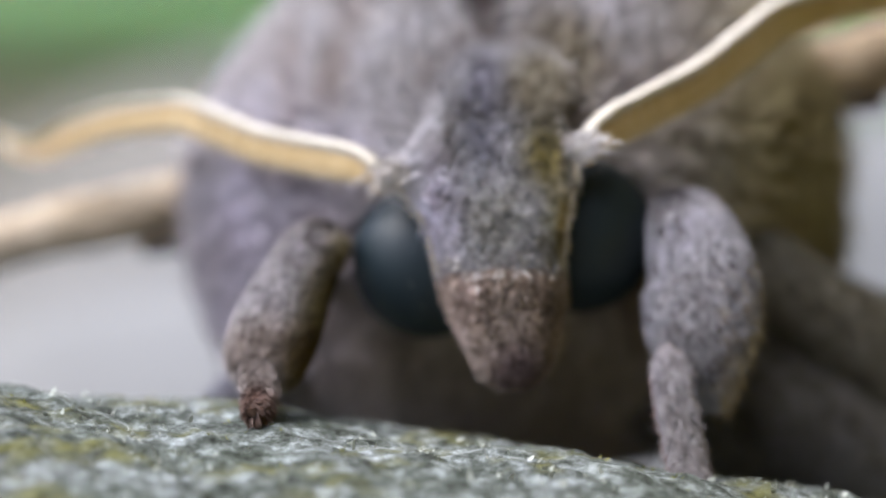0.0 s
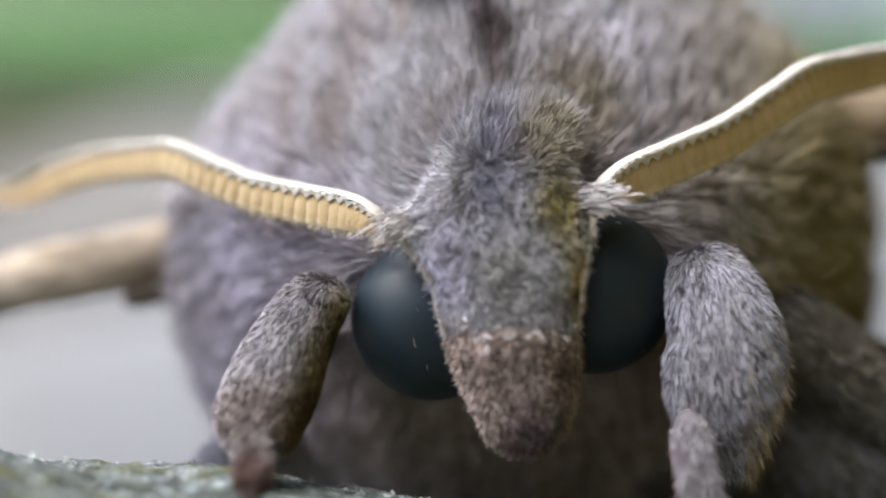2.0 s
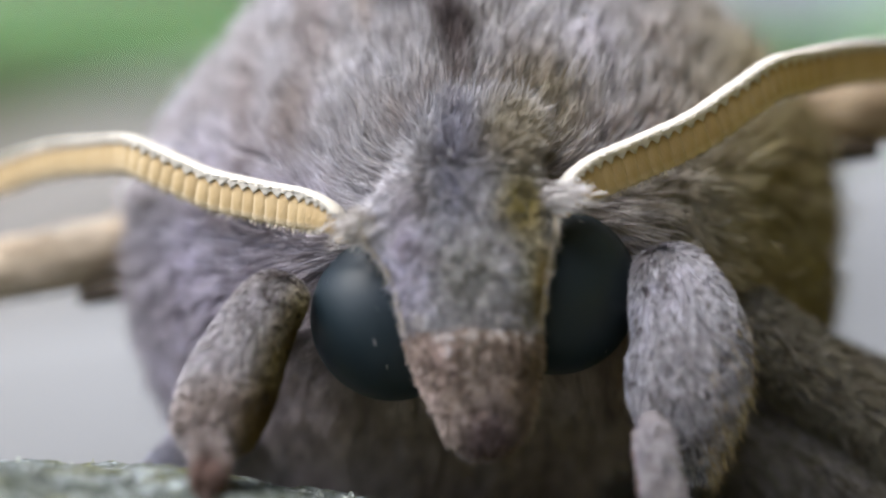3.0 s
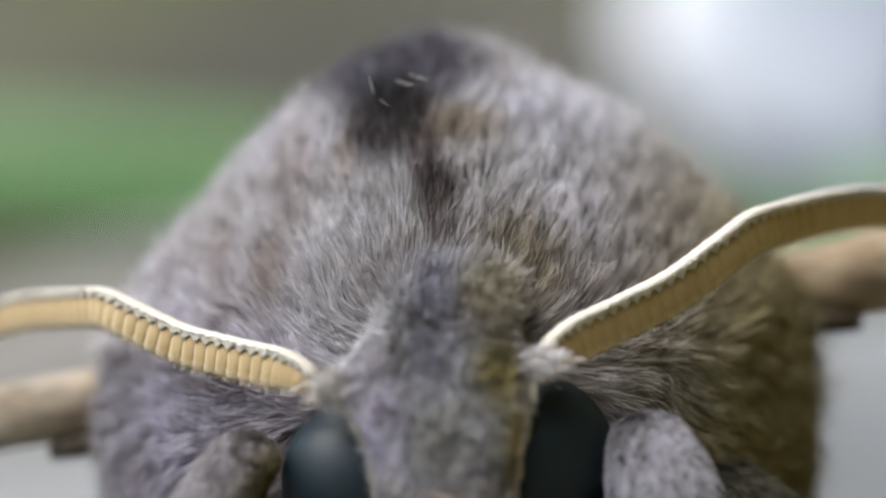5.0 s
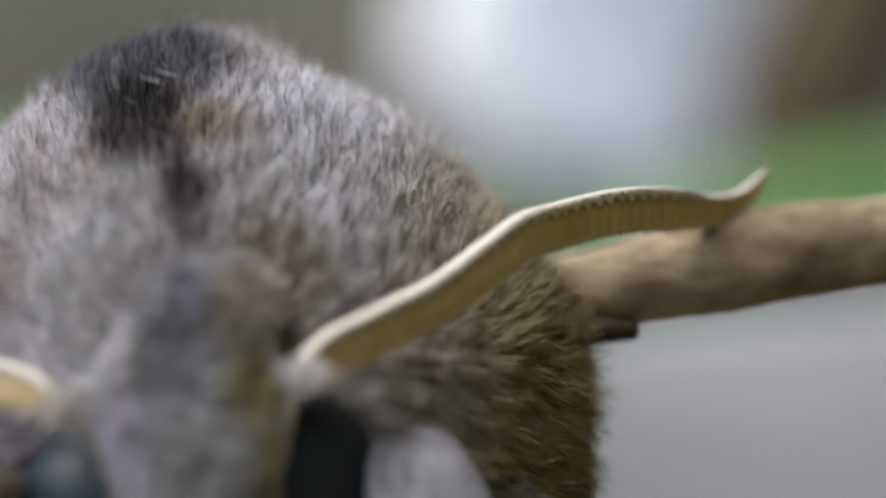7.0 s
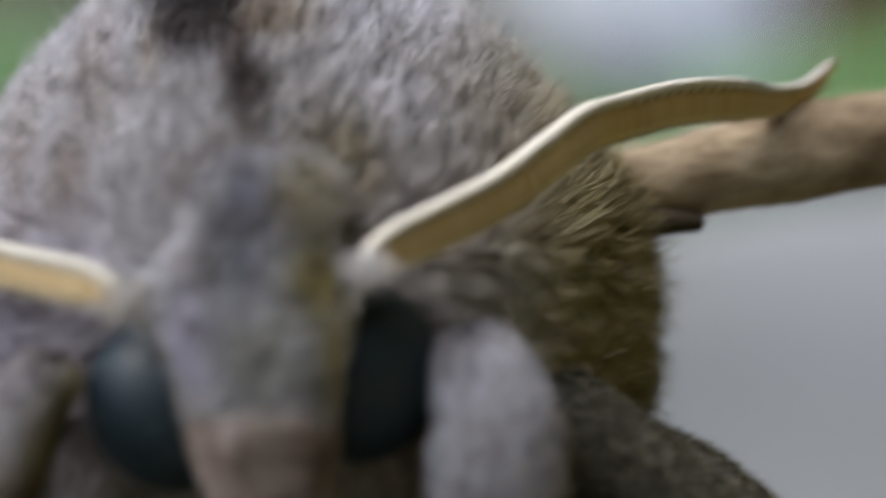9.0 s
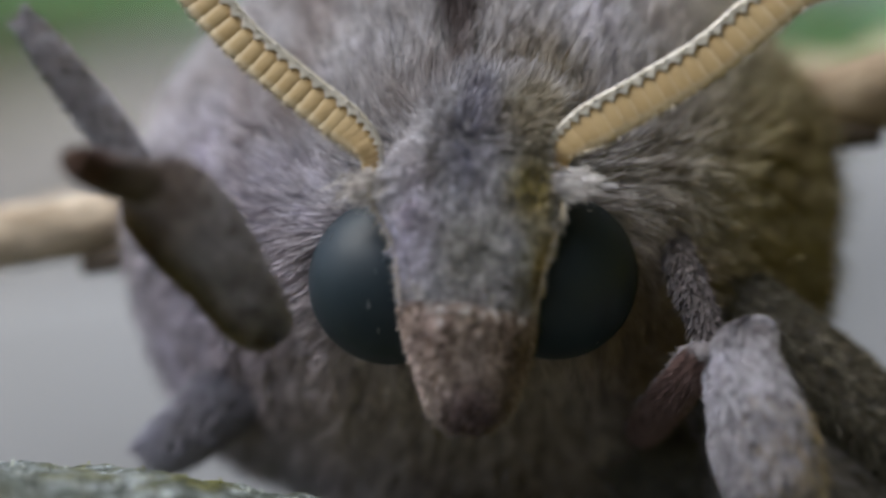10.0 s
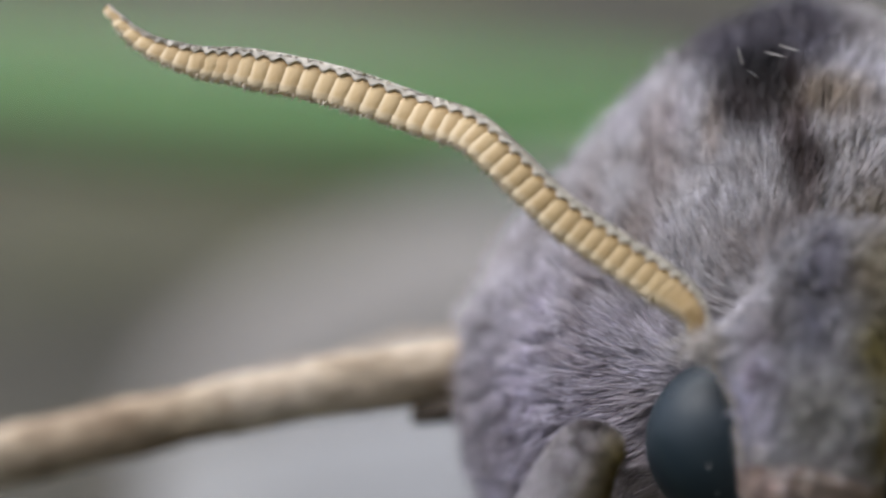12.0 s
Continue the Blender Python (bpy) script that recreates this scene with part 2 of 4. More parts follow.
def log_material():
    n = Nodes("lichen_bark")
    base = n.ramp(n.noise(2300, 7, 0.75), (0.35, (0.022, 0.024, 0.018)), (0.45, (0.11, 0.122, 0.104)), (0.54, (0.25, 0.27, 0.257)), (0.66, (0.64, 0.68, 0.70)))
    pale = n.ramp(n.noise(300, 5, 0.6), (0.42, (0, 0, 0)), (0.58, (1, 1, 1)))
    c = n.mix(pale, n.mix(1.0, base, (0.78, 0.83, 0.76), "MULTIPLY"), n.mix(1.0, base, (1.25, 1.28, 1.32), "MULTIPLY"))
    moss = n.ramp(n.noise(330, 5, 0.6), (0.53, (0, 0, 0)), (0.63, (1, 1, 1)))
    c = n.mix(moss, c, n.ramp(n.noise(2600, 4), (0.35, (0.035, 0.036, 0.01)), (0.6, (0.25, 0.25, 0.09))))
    n.bump(n.noise(2400, 7, 0.75), 1.0, 0.3)
    return n.done(c, 0.85, 0.25)


def stone_material(name, a, b, scale, mm):
    n = Nodes(name)
    c = n.mix(n.noise(scale, 6, 0.6), a, b)
    c = n.mix(n.ramp(n.noise(scale * 6, 5), (0.3, (0.7, 0.7, 0.7)), (0.5, (0, 0, 0))), c, n.mix(1.0, c, (0.75, 0.74, 0.7), "MULTIPLY"))
    n.bump(n.noise(scale * 8, 5), 0.5, mm)
    return n.done(c, 0.85, 0.3)


def soil_material():
    n = Nodes("leaf_litter")
    c = n.ramp(n.noise(9, 8, 0.65), (0.3, (0.034, 0.031, 0.021)), (0.5, (0.086, 0.079, 0.06)), (0.68, (0.15, 0.135, 0.103)))
    c = n.mix(n.ramp(n.noise(22, 4), (0.5, (0, 0, 0)), (0.64, (0.7, 0.7, 0.7))), c, (0.10, 0.105, 0.045))
    n.bump(n.noise(300, 5), 0.8, 4)
    return n.done(c, 0.9, 0.2)


def leaf_material():
    n = Nodes("grass_leaf")
    c = n.mix(n.noise(60, 5, 0.6, (0.15, 1, 1)), (0.10, 0.215, 0.055), (0.19, 0.35, 0.12))
    n.bump(n.noise(900, 3, 0.5, (0.04, 1, 1)), 0.5, 0.3)
    m = n.done(c, 0.5, 0.4)
    n.bsdf.inputs["Subsurface Weight"].default_value = 0.1
    n.bsdf.inputs["Subsurface Scale"].default_value = 0.001
    return m


M_EYE = eye_material()
M_TAN = antenna_material("antenna_segment", (0.61, 0.43, 0.205), (0.73, 0.55, 0.31), (0.45, 0.28, 0.115), (0.84, 0.70, 0.48))
M_TAN_CORE = skin_material("antenna_membrane", (0.50, 0.34, 0.155), (0.64, 0.47, 0.24), 2500, 0.3, 0.02, 0.6)
M_WHITE = antenna_material("antenna_scales", (0.62, 0.57, 0.48), (0.78, 0.73, 0.65), (0.58, 0.50, 0.37))
M_WING = wing_material()
M_UNDER = skin_material("underwing_skin", (0.035, 0.026, 0.02), (0.09, 0.07, 0.05), 700)
M_LOG = log_material()
M_LICHEN = stone_material("lichen_flake", (0.40, 0.44, 0.38), (0.66, 0.68, 0.62), 500, 0.1)
M_MOSS = skin_material("moss_clump", (0.12, 0.13, 0.03), (0.38, 0.38, 0.14), 1500)
M_SLAB = stone_material("pale_slab", (0.20, 0.192, 0.168), (0.40, 0.405, 0.42), 16, 0.3)
M_GREY = stone_material("grey_stone", (0.165, 0.15, 0.13), (0.265, 0.248, 0.225), 40, 0.3)
M_QUARTZ = stone_material("white_stone", (0.82, 0.82, 0.85), (0.92, 0.92, 0.95), 25, 0.5)
M_SOIL = soil_material()
M_LEAF = leaf_material()
# Saturated olive, picked for the light the added overhang throws on the moth.
M_SHADE_WALL = skin_material("olive_shade_wall", (0.115, 0.096, 0.007), (0.31, 0.25, 0.022), 60, 0.6, 2)
M_POD = skin_material("seed_pod", (0.03, 0.028, 0.03), (0.07, 0.065, 0.06), 300, 0.5, 0.4)
M_DEAD = skin_material("dead_leaf", (0.03, 0.024, 0.014), (0.13, 0.09, 0.042), 60, 0.5, 1)


# ---- mesh helpers: every shape below is in millimetres ----
def mesh_object(name, verts, faces, material, parent=None, smooth=True, uv=None):
    me = bpy.data.meshes.new(name)
    me.from_pydata([tuple(c * MM for c in v) for v in verts], [], faces)
    me.materials.append(material)
    if smooth:
        me.polygons.foreach_set("use_smooth", [True] * len(me.polygons))
    me.update()
    ob = new(name, me)
    ob.parent = parent
    return ob


def surface(name, P, nu, nv, material, parent=None, closed=True, cap=True):
    """A mesh over P(u, v), u going round in 0..1, v from end to end in 0..1."""
    vs = np.linspace(0, 1, nv)
    us = np.linspace(0, 1, nu, endpoint=not closed)
    g = np.array([P(us, np.full(nu, v)) for v in vs]).reshape(-1, 3)
    faces = []
    for j in range(nv - 1):
        for i in range(nu if closed else nu - 1):
            k = (i + 1) % nu
            faces.append((j * nu + i, j * nu + k, (j + 1) * nu + k, (j + 1) * nu + i))
    if cap and closed:
        faces.append(tuple(range(nu))[::-1])
        faces.append(tuple((nv - 1) * nu + i for i in range(nu)))
    ob = mesh_object(name, g.tolist(), faces, material, parent)
    bm = bmesh.new()
    bm.from_mesh(ob.data)
    bmesh.ops.recalc_face_normals(bm, faces=bm.faces)
    bm.to_mesh(ob.data)
    bm.free()
    return ob


def wave(p, k, seed):
    """A smooth three-part wobble of places p in mm, about -1..1."""
    s = np.array([[1.0, 0.73, -0.41], [-0.55, 0.9, 0.62], [0.37, -0.68, 1.0]]) * k
    a = p @ s.T + seed * np.array([1.7, 2.9, 4.3])
    return np.stack([np.sin(a[:, 0]) + 0.6 * np.sin(2.3 * a[:, 1] + 1), np.sin(a[:, 1]) + 0.6 * np.sin(2.1 * a[:, 2] + 2), np.sin(a[:, 2]) + 0.6 * np.sin(2.6 * a[:, 0] + 3)], 1) / 1.6


def unit(a):
    return a / np.maximum(np.linalg.norm(a, axis=1, keepdims=True), 1e-9)


def scatter(P, count, rng, keep=None, n=160):
    """Random places on P with their outward normals, even by area."""
    u, v = (np.arange(n) + 0.5) / n, (np.arange(n) + 0.5) / n
    uu, vv = [a.ravel() for a in np.meshgrid(u, v)]
    h = 0.5 / n
    du, dv = P(uu + h, vv) - P(uu - h, vv), P(uu, np.minimum(vv + h, 1)) - P(uu, np.maximum(vv - h, 0))
    area = np.linalg.norm(np.cross(du, dv), axis=1)
    pick = rng.choice(n * n, size=count, p=area / area.sum())
    u, v = uu[pick] + (rng.random(count) - 0.5) / n, np.clip(vv[pick] + (rng.random(count) - 0.5) / n, 0, 1)
    p = P(u, v)
    nrm = unit(np.cross(P(u + h, v) - P(u - h, v), P(u, np.minimum(v + h, 1)) - P(u, np.maximum(v - h, 0))))
    mid = P(uu, vv).mean(0)
    if ((p - mid) * nrm).sum() < 0:
        nrm = -nrm
    if keep is not None:
        k = keep(p, nrm)
        p, nrm = p[k], nrm[k]
    return p, nrm


def strands(name, roots, way, length, width, material, parent, rng, droop=0.25, label=""):
    """Tapered hairs of three pieces each, joined into one mesh."""
    n = len(roots)
    way = unit(way)
    side = unit(np.cross(way, unit(rng.normal(size=(n, 3)))))
    bend = unit(rng.normal(size=(n, 3))) * droop
    length, width = np.broadcast_to(length, n)[:, None], np.broadcast_to(width, n)[:, None]
    rows = []
    for s, w in ((0.0, 0.8), (0.35, 1.0), (0.72, 0.7)):
        c = roots + way * length * s + bend * length * s * s
        rows += [c - side * width * w / 2, c + side * width * w / 2]
    rows.append(roots + way * length + bend * length)
    v = np.stack(rows, 1).reshape(-1, 3) * MM
    base = (np.arange(n) * 7)[:, None]
    loops = (base + np.array([0, 1, 3, 2, 2, 3, 5, 4, 4, 5, 6])).ravel()
    along = np.tile(np.array([0, 0, .35, .35, .35, .35, .72, .72, .72, .72, 1.0]), n)
    me = bpy.data.meshes.new(name)
    me.vertices.add(n * 7)
    me.vertices.foreach_set("co", v.ravel())
    me.loops.add(n * 11)
    me.loops.foreach_set("vertex_index", loops)
    me.polygons.add(n * 3)
    me.polygons.foreach_set("loop_start", (np.arange(n)[:, None] * 11 + np.array([0, 4, 8])).ravel())
    me.polygons.foreach_set("use_smooth", np.ones(n * 3, bool))
    me.update(calc_edges=True)
    layer = me.uv_layers.new(name="along")
    layer.data.foreach_set("uv", np.stack([np.full(n * 11, 0.5), along], 1).ravel())
    me.materials.append(material)
    ob = new(name, me)
    ob.parent = parent
    return tagged(ob, label, kind="stuff")


def smooth_table(x, table):
    """Columns of a small table, interpolated smoothly over its first column."""
    t = np.array(table, float)
    xs = np.clip(x, t[0, 0], t[-1, 0])
    i = np.clip(np.searchsorted(t[:, 0], xs) - 1, 0, len(t) - 2)
    f = (xs - t[i, 0]) / (t[i + 1, 0] - t[i, 0])
    f = f[:, None]
    m = np.gradient(t[:, 1:], t[:, 0], axis=0)
    d = (t[i + 1, 0] - t[i, 0])[:, None]
    h = f * f * (3 - 2 * f)
    return t[i, 1:] * (1 - h) + t[i + 1, 1:] * h + d * (m[i] * (f ** 3 - 2 * f ** 2 + f) + m[i + 1] * (f ** 3 - f ** 2))


# ---- setting ----
def build_ground():
    xs = np.concatenate([-np.geomspace(60, 0.05, 30), [0], np.geomspace(0.05, 60, 30)])
    ys = np.concatenate([-np.geomspace(60, 0.05, 14), [0], np.linspace(0.04, 1.28, 60), np.geomspace(1.3, 120, 20)])
    X, Y = np.meshgrid(xs, ys)
    rise = np.clip((Y - 0.22) / 1.5, 0, None)
    Z = -0.034 + 0.75 * rise ** 0.9 * (Y < 200) * np.minimum(1, 4.0 / (rise + 1e-9)) ** 0.5
    # Unseen rise behind the camera, added to cut the frontal sky light.
    Z = Z + 0.42 * np.clip(-0.06 - Y, 0, 0.45)
    q = np.stack([X.ravel() * 60, Y.ravel() * 60, Z.ravel()], 1)
    Z = Z + (wave(q, 0.7, 3)[:, 0] * 0.006 + wave(q, 2.1, 5)[:, 1] * 0.003).reshape(Z.shape) * (Y > 0.06)
    n = len(xs)
    faces = [(j * n + i, j * n + i + 1, (j + 1) * n + i + 1, (j + 1) * n + i) for j in range(len(ys) - 1) for i in range(n - 1)]
    ob = mesh_object("ground", (np.stack([X, Y, Z], -1).reshape(-1, 3) / MM).tolist(), faces, M_SOIL)
    tagged(ob, "brown leaf litter rising to a bank, with an unseen bank added behind the camera", "ground", kind="structure")


def build_slab():
    bm = bmesh.new()
    bmesh.ops.create_cube(bm, size=1)
    bmesh.ops.subdivide_edges(bm, edges=bm.edges[:], cuts=14, use_grid_fill=True)
    v = np.array([p.co[:] for p in bm.verts])
    r = np.linalg.norm(v * 2, axis=1, keepdims=True)
    w = np.array([132.0, 100.0, 36.0])
    box = v * w
    rounded = box - np.sign(v) * np.maximum(0, r - 1.15) * 6
    rounded += wave(rounded, 0.09, 2) * 0.9 + wave(rounded, 0.3, 7) * 0.3
    for p, c in zip(bm.verts, rounded):
        p.co = c
    ob = new("paving_slab", bpy.data.meshes.new("paving_slab"))
    for p in bm.verts:
        p.co *= MM
    for f in bm.faces:
        f.smooth = True
    bm.to_mesh(ob.data)
    bm.free()
    ob.data.materials.append(M_SLAB)
    ob.matrix_world = pose(26 * MM, 138 * MM, -26.5 * MM, -19, -7.5, 3)
    tagged(ob, "pale grey weathered stone slab lying behind the log", "stone slab")


def pebble(name, centre, size, material, seed, label, category, turn=0, lean=0):
    bm = bmesh.new()
    bmesh.ops.create_icosphere(bm, subdivisions=4, radius=1)
    v = np.array([p.co[:] for p in bm.verts])
    v = np.sign(v) * np.abs(v) ** 0.8
    v = v * (1 + 0.10 * wave(v, 1.6, seed)[:, :1] + 0.04 * wave(v, 4.3, seed + 1)[:, :1])
    for p, c in zip(bm.verts, v):
        p.co = Vector(c * np.array(size)) * MM
    for f in bm.faces:
        f.smooth = True
    ob = new(name, bpy.data.meshes.new(name))
    bm.to_mesh(ob.data)
    bm.free()
    ob.data.materials.append(material)
    ob.matrix_world = pose(*[c * MM for c in centre], lean, turn, 0)
    return tagged(ob, label, category)


def blade(name, points, width, material, label, category, fold=0.25):
    """A long leaf along points, with a keel and a thin edge."""
    t = np.linspace(0, 1, 60)
    k = np.linspace(0, 1, len(points))
    c = smooth_table(t, np.column_stack([k, np.array(points, float)]))
    d = unit(np.gradient(c, axis=0))
    up = unit(np.cross(np.cross(d, np.array([0, 0.35, 1.0])), d))
    back = np.cross(d, up)
    w = width * np.clip(np.minimum(t * 6 + 0.35, (1.02 - t) * 5), 0.02, 1)[:, None]
    rows = []
    for a, b in ((-0.5, 0), (-0.25, 0.6), (0, 1), (0.25, 0.6), (0.5, 0)):
        rows.append(c + up * w * a + back * w * fold * b)
    for a, b in ((0.25, 0.6), (0, 1), (-0.25, 0.6)):
        rows.append(c + up * w * a + back * (w * fold * b + 0.25))
    g = np.stack(rows, 1)
    m = g.shape[1]
    faces = [(j * m + i, j * m + (i + 1) % m, (j + 1) * m + (i + 1) % m, (j + 1) * m + i) for j in range(len(t) - 1) for i in range(m)]
    ob = mesh_object(name, g.reshape(-1, 3).tolist(), faces, material)
    rib = [c + back * (w * fold - 0.15) + (up * math.cos(a) + back * math.sin(a)) * w * 0.05 for a in (0, 1.57, 3.14, 4.71)]
    q = np.stack(rib, 1).reshape(-1, 3)
    mesh_object("midrib", q.tolist(), [(j * 4 + i, j * 4 + (i + 1) % 4, j * 4 + 4 + (i + 1) % 4, j * 4 + 4 + i) for j in range(len(t) - 1) for i in range(4)], material, ob)
    return tagged(ob, label, category)


LOG_R = 12.0


def log_place(u, v):
    """The log's bark: axis along x, falling to the right."""
    a = u * 2 * np.pi
    x = -60 + v * 120
    top = -4.02 - 0.165 * (x + 8)
    p = np.stack([x, -1.75 + LOG_R * np.sin(a), top - LOG_R + LOG_R * np.cos(a)], 1)
    d = np.stack([0 * a, np.sin(a), np.cos(a)], 1)
    r = wave(p, 0.35, 1)[:, :1] * 0.22 + wave(p, 1.1, 4)[:, :1] * 0.10 + wave(p, 3.1, 6)[:, :1] * 0.07 + wave(p, 7.5, 8)[:, :1] * 0.04
    return p + d * r


def build_log():
    log = surface("log", log_place, 300, 760, M_LOG)
    tagged(log, "dead branch crusted with grey-green lichen and moss", "log")
    rng = np.random.default_rng(5)
    near = lambda p, n: (np.abs(p[:, 0]) < 16) & (p[:, 1] < 4) & (p[:, 1] > -12) & (n[:, 2] > 0.2)
    p, n = scatter(log_place, 90000, rng, near)
    clump = wave(p, 0.9, 9)[:, 0] + 0.5 * wave(p, 2.7, 2)[:, 1]
    k = clump > 0.1
    way = unit(n * 0.6 + rng.normal(size=p.shape) * 0.6)
    strands("lichen", p[k] - n[k] * 0.02, way[k], rng.uniform(0.06, 0.18, k.sum()), rng.uniform(0.03, 0.1, k.sum()), M_LICHEN, log, rng, 0.4, "grey-green crusty lichen flakes")
    k = clump < -0.35
    strands("moss", p[k] - n[k] * 0.02, way[k], rng.uniform(0.05, 0.12, k.sum()), rng.uniform(0.02, 0.05, k.sum()), M_MOSS, log, rng, 0.5, "yellow-green moss film")


def build_background():
    blade("grass_leaf", [(-150, 253, 31), (-105, 253, 27), (-62, 253, 24), (-24, 256, 22), (10, 260, 17), (38, 263, 15.5), (64, 266, 20), (96, 273, 26), (135, 278, 32)], 16.5, M_LEAF, "long green grass leaf arching behind the moth", "grass leaf")
    pebble("white_stone", (54, 303, 50), (31, 13, 40), M_QUARTZ, 3, "smooth white stone on the bank, out of focus", "stone", 60, -42)
    pebble("grey_stone", (-27, 219, -14), (48, 16, 27), M_GREY, 8, "rounded grey-beige stone behind the slab", "stone", -12)
    pebble("seed_pod", (34.5, 239, 22), (4.6, 4, 4.2), M_POD, 5, "small dark round seed pod by the grass leaf", "seed pod")
    blade("dead_leaf", [(66, 283, 20), (73, 283, 38), (86, 287, 64), (102, 293, 95)], 27, M_DEAD, "curled brown dead leaf on the bank", "dead leaf")


def build_shade_wall():
    """An unseen overhang, added to shade the right side and bounce olive light."""
    def face(u, v):
        a = np.radians(-42 + 116 * (1 - np.abs(2 * u - 1)))
        rad = 55 + 9 * (np.sin(2 * np.pi * u) > 0) * np.abs(np.sin(2 * np.pi * u)) ** 0.5
        p = np.stack([-16 + rad * np.cos(a), -200 + 232 * v, rad * np.sin(a)], 1)
        return p + wave(p, 0.12, 5) * 1.2

    tagged(surface("added_shade_wall", face, 40, 60, M_SHADE_WALL), "unseen olive overhang added to shade and tint the right side", "wall", kind="structure")


# ---- the moth ----
def thorax_place(u, v):
    """The thorax: a blunt furry dome; u goes round, v from behind the head to the waist."""
    a = u * 2 * np.pi
    y = 0.3 + 12.7 * v ** 1.3
    f = np.clip((6.0 - y) / 5.7, 0, 1)
    s = np.maximum((1 - f ** 1.55), 0) ** (1 / 1.55) * (1 - 0.02 * np.maximum(y - 8, 0) ** 1.5)
    ca, sa = np.cos(a), np.sin(a)
    n = np.where(ca > 0, np.where(sa < 0, 2 / 1.37, 2 / 1.56), 2 / 2.5)
    cx, cz = -0.45 - 0.1 * f, 0.35 - 1.0 * f
    x = cx + 7.5 * s * np.sign(sa) * np.abs(sa) ** n - 0.55 * s * np.clip(ca, 0, 1) ** 2.5
    z = cz + np.where(ca > 0, 6.9, 7.1) * s * np.sign(ca) * np.abs(ca) ** n
    crest = np.exp(-((x + 1.5) / 1.0) ** 2 - ((y - 6) / 2.0) ** 2) * (ca > 0)
    narrow = 1 - 0.0137 * y + 0.0003 * y * y
    p = np.stack([x * narrow, y + 0.55 * np.clip(-1.4 - z, 0, 4) * f, (z + 0.04 * crest) * narrow], 1)
    return p + wave(p, 0.8, 3) * 0.12 * s[:, None]


def fur_flow(p, n):
    """Hair lies away from the head, up and back over the dome."""
    out = unit((p - np.array([-0.6, -1.5, -0.3])) * np.array([1.0, 0.3, 0.8]))
    high = np.clip(p[:, 2:] / 3.0, -0.4, 1)
    flow = out * 0.6 + np.array([0, 0.15, 0.95]) * high + wave(p, 0.8, 1) * 0.34 + wave(p, 2.2, 4) * 0.2
    flow = flow - (flow * n).sum(1, keepdims=True) * n
    return unit(flow) * 0.9 + n * 0.3


def tufted(p, way, rng, cell, pull, lean):
    """Hair that gathers into small locks: tips of one lock draw together and lean one way."""
    key = np.floor((p + wave(p, 1.1 / cell, 2) * cell * 0.45) / cell).astype(int)
    key = key[:, 0] * 7919 + key[:, 1] * 104729 + key[:, 2] * 1299709
    ids, lock = np.unique(key, return_inverse=True)
    lock = lock.ravel()
    size = np.bincount(lock)
    mid = np.stack([np.bincount(lock, p[:, k]) / size for k in range(3)], 1)
    tilt = rng.normal(size=(len(ids), 3)) * lean
    return way + (mid[lock] - p) / cell * pull + tilt[lock], rng.uniform(0.75, 1.25, len(ids))[lock]


def build_thorax(moth):
    rng = np.random.default_rng(11)
    thorax = surface("thorax", thorax_place, 90, 60, M_THORAX, moth)
    belly = limb([(-0.5, 11.5, -1.2), (-0.5, 17, -1.6), (-0.5, 24, -2.6), (-0.5, 31, -3.8), (-0.5, 34, -4.2)], [4.6, 4.9, 4.2, 2.4, 0.5], 0.9)
    tagged(surface("abdomen", belly, 40, 40, M_THORAX, moth), "grey-brown tapering abdomen")
    seen = lambda p, n: (p[:, 1] < 8.5) & ((n[:, 1] < 0.3) | (n[:, 2] > 0.3))
    p, n = scatter(thorax_place, 250000, rng, seen)
    way = fur_flow(p, n) + rng.normal(size=p.shape) * np.where(rng.random(len(p)) < 0.1, 0.3, 0.08)[:, None]
    way, grow = tufted(p, way, rng, 0.38, 0.4, 0.09)
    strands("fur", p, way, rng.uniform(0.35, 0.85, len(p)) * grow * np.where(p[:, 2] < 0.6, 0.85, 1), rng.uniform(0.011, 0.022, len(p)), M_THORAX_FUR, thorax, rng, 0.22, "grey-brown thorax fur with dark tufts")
    p, n = scatter(thorax_place, 20000, rng, lambda p, n: seen(p, n) & (p[:, 2] > 0.8))
    way = fur_flow(p, n) + n * 0.12 + rng.normal(size=p.shape) * 0.22
    strands("guard_hair", p, way, rng.uniform(0.4, 0.8, len(p)), rng.uniform(0.013, 0.023, len(p)), M_GUARD, thorax, rng, 0.4, "longer silvery guard hairs")
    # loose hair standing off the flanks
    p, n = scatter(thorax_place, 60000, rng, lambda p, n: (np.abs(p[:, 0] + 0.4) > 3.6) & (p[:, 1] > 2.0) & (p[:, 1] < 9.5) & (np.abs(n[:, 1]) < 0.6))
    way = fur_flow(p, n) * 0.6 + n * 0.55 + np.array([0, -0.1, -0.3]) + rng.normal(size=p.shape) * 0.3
    strands("flank_hair", p, way, rng.uniform(0.3, 0.8, len(p)) * np.where(p[:, 0] < 0, 0.6, 1), rng.uniform(0.009, 0.018, len(p)), M_FLANK, thorax, rng, 0.5, "loose brown hairs along the flanks, right side tinted olive for bounce light")
    # a few stray white scales caught on the dark tuft
    p = np.array([(-1.85, 3.0, 5.2), (-1.55, 3.1, 5.55), (-1.95, 3.1, 5.3), (-1.7, 2.9, 5.15), (-1.3, 3.3, 5.7)]) + np.array([0, -0.75, 0.1])
    strands("stray_scale", p, np.array([(0.6, -0.2, -0.5), (1.0, 0, -0.3), (-0.2, -0.3, 0.9), (0.9, 0, -0.4), (0.8, 0.1, -0.3)]), rng.uniform(0.25, 0.42, 5), 0.028, M_TUFT, thorax, rng, 0.1, "stray white scales on the dark tuft")


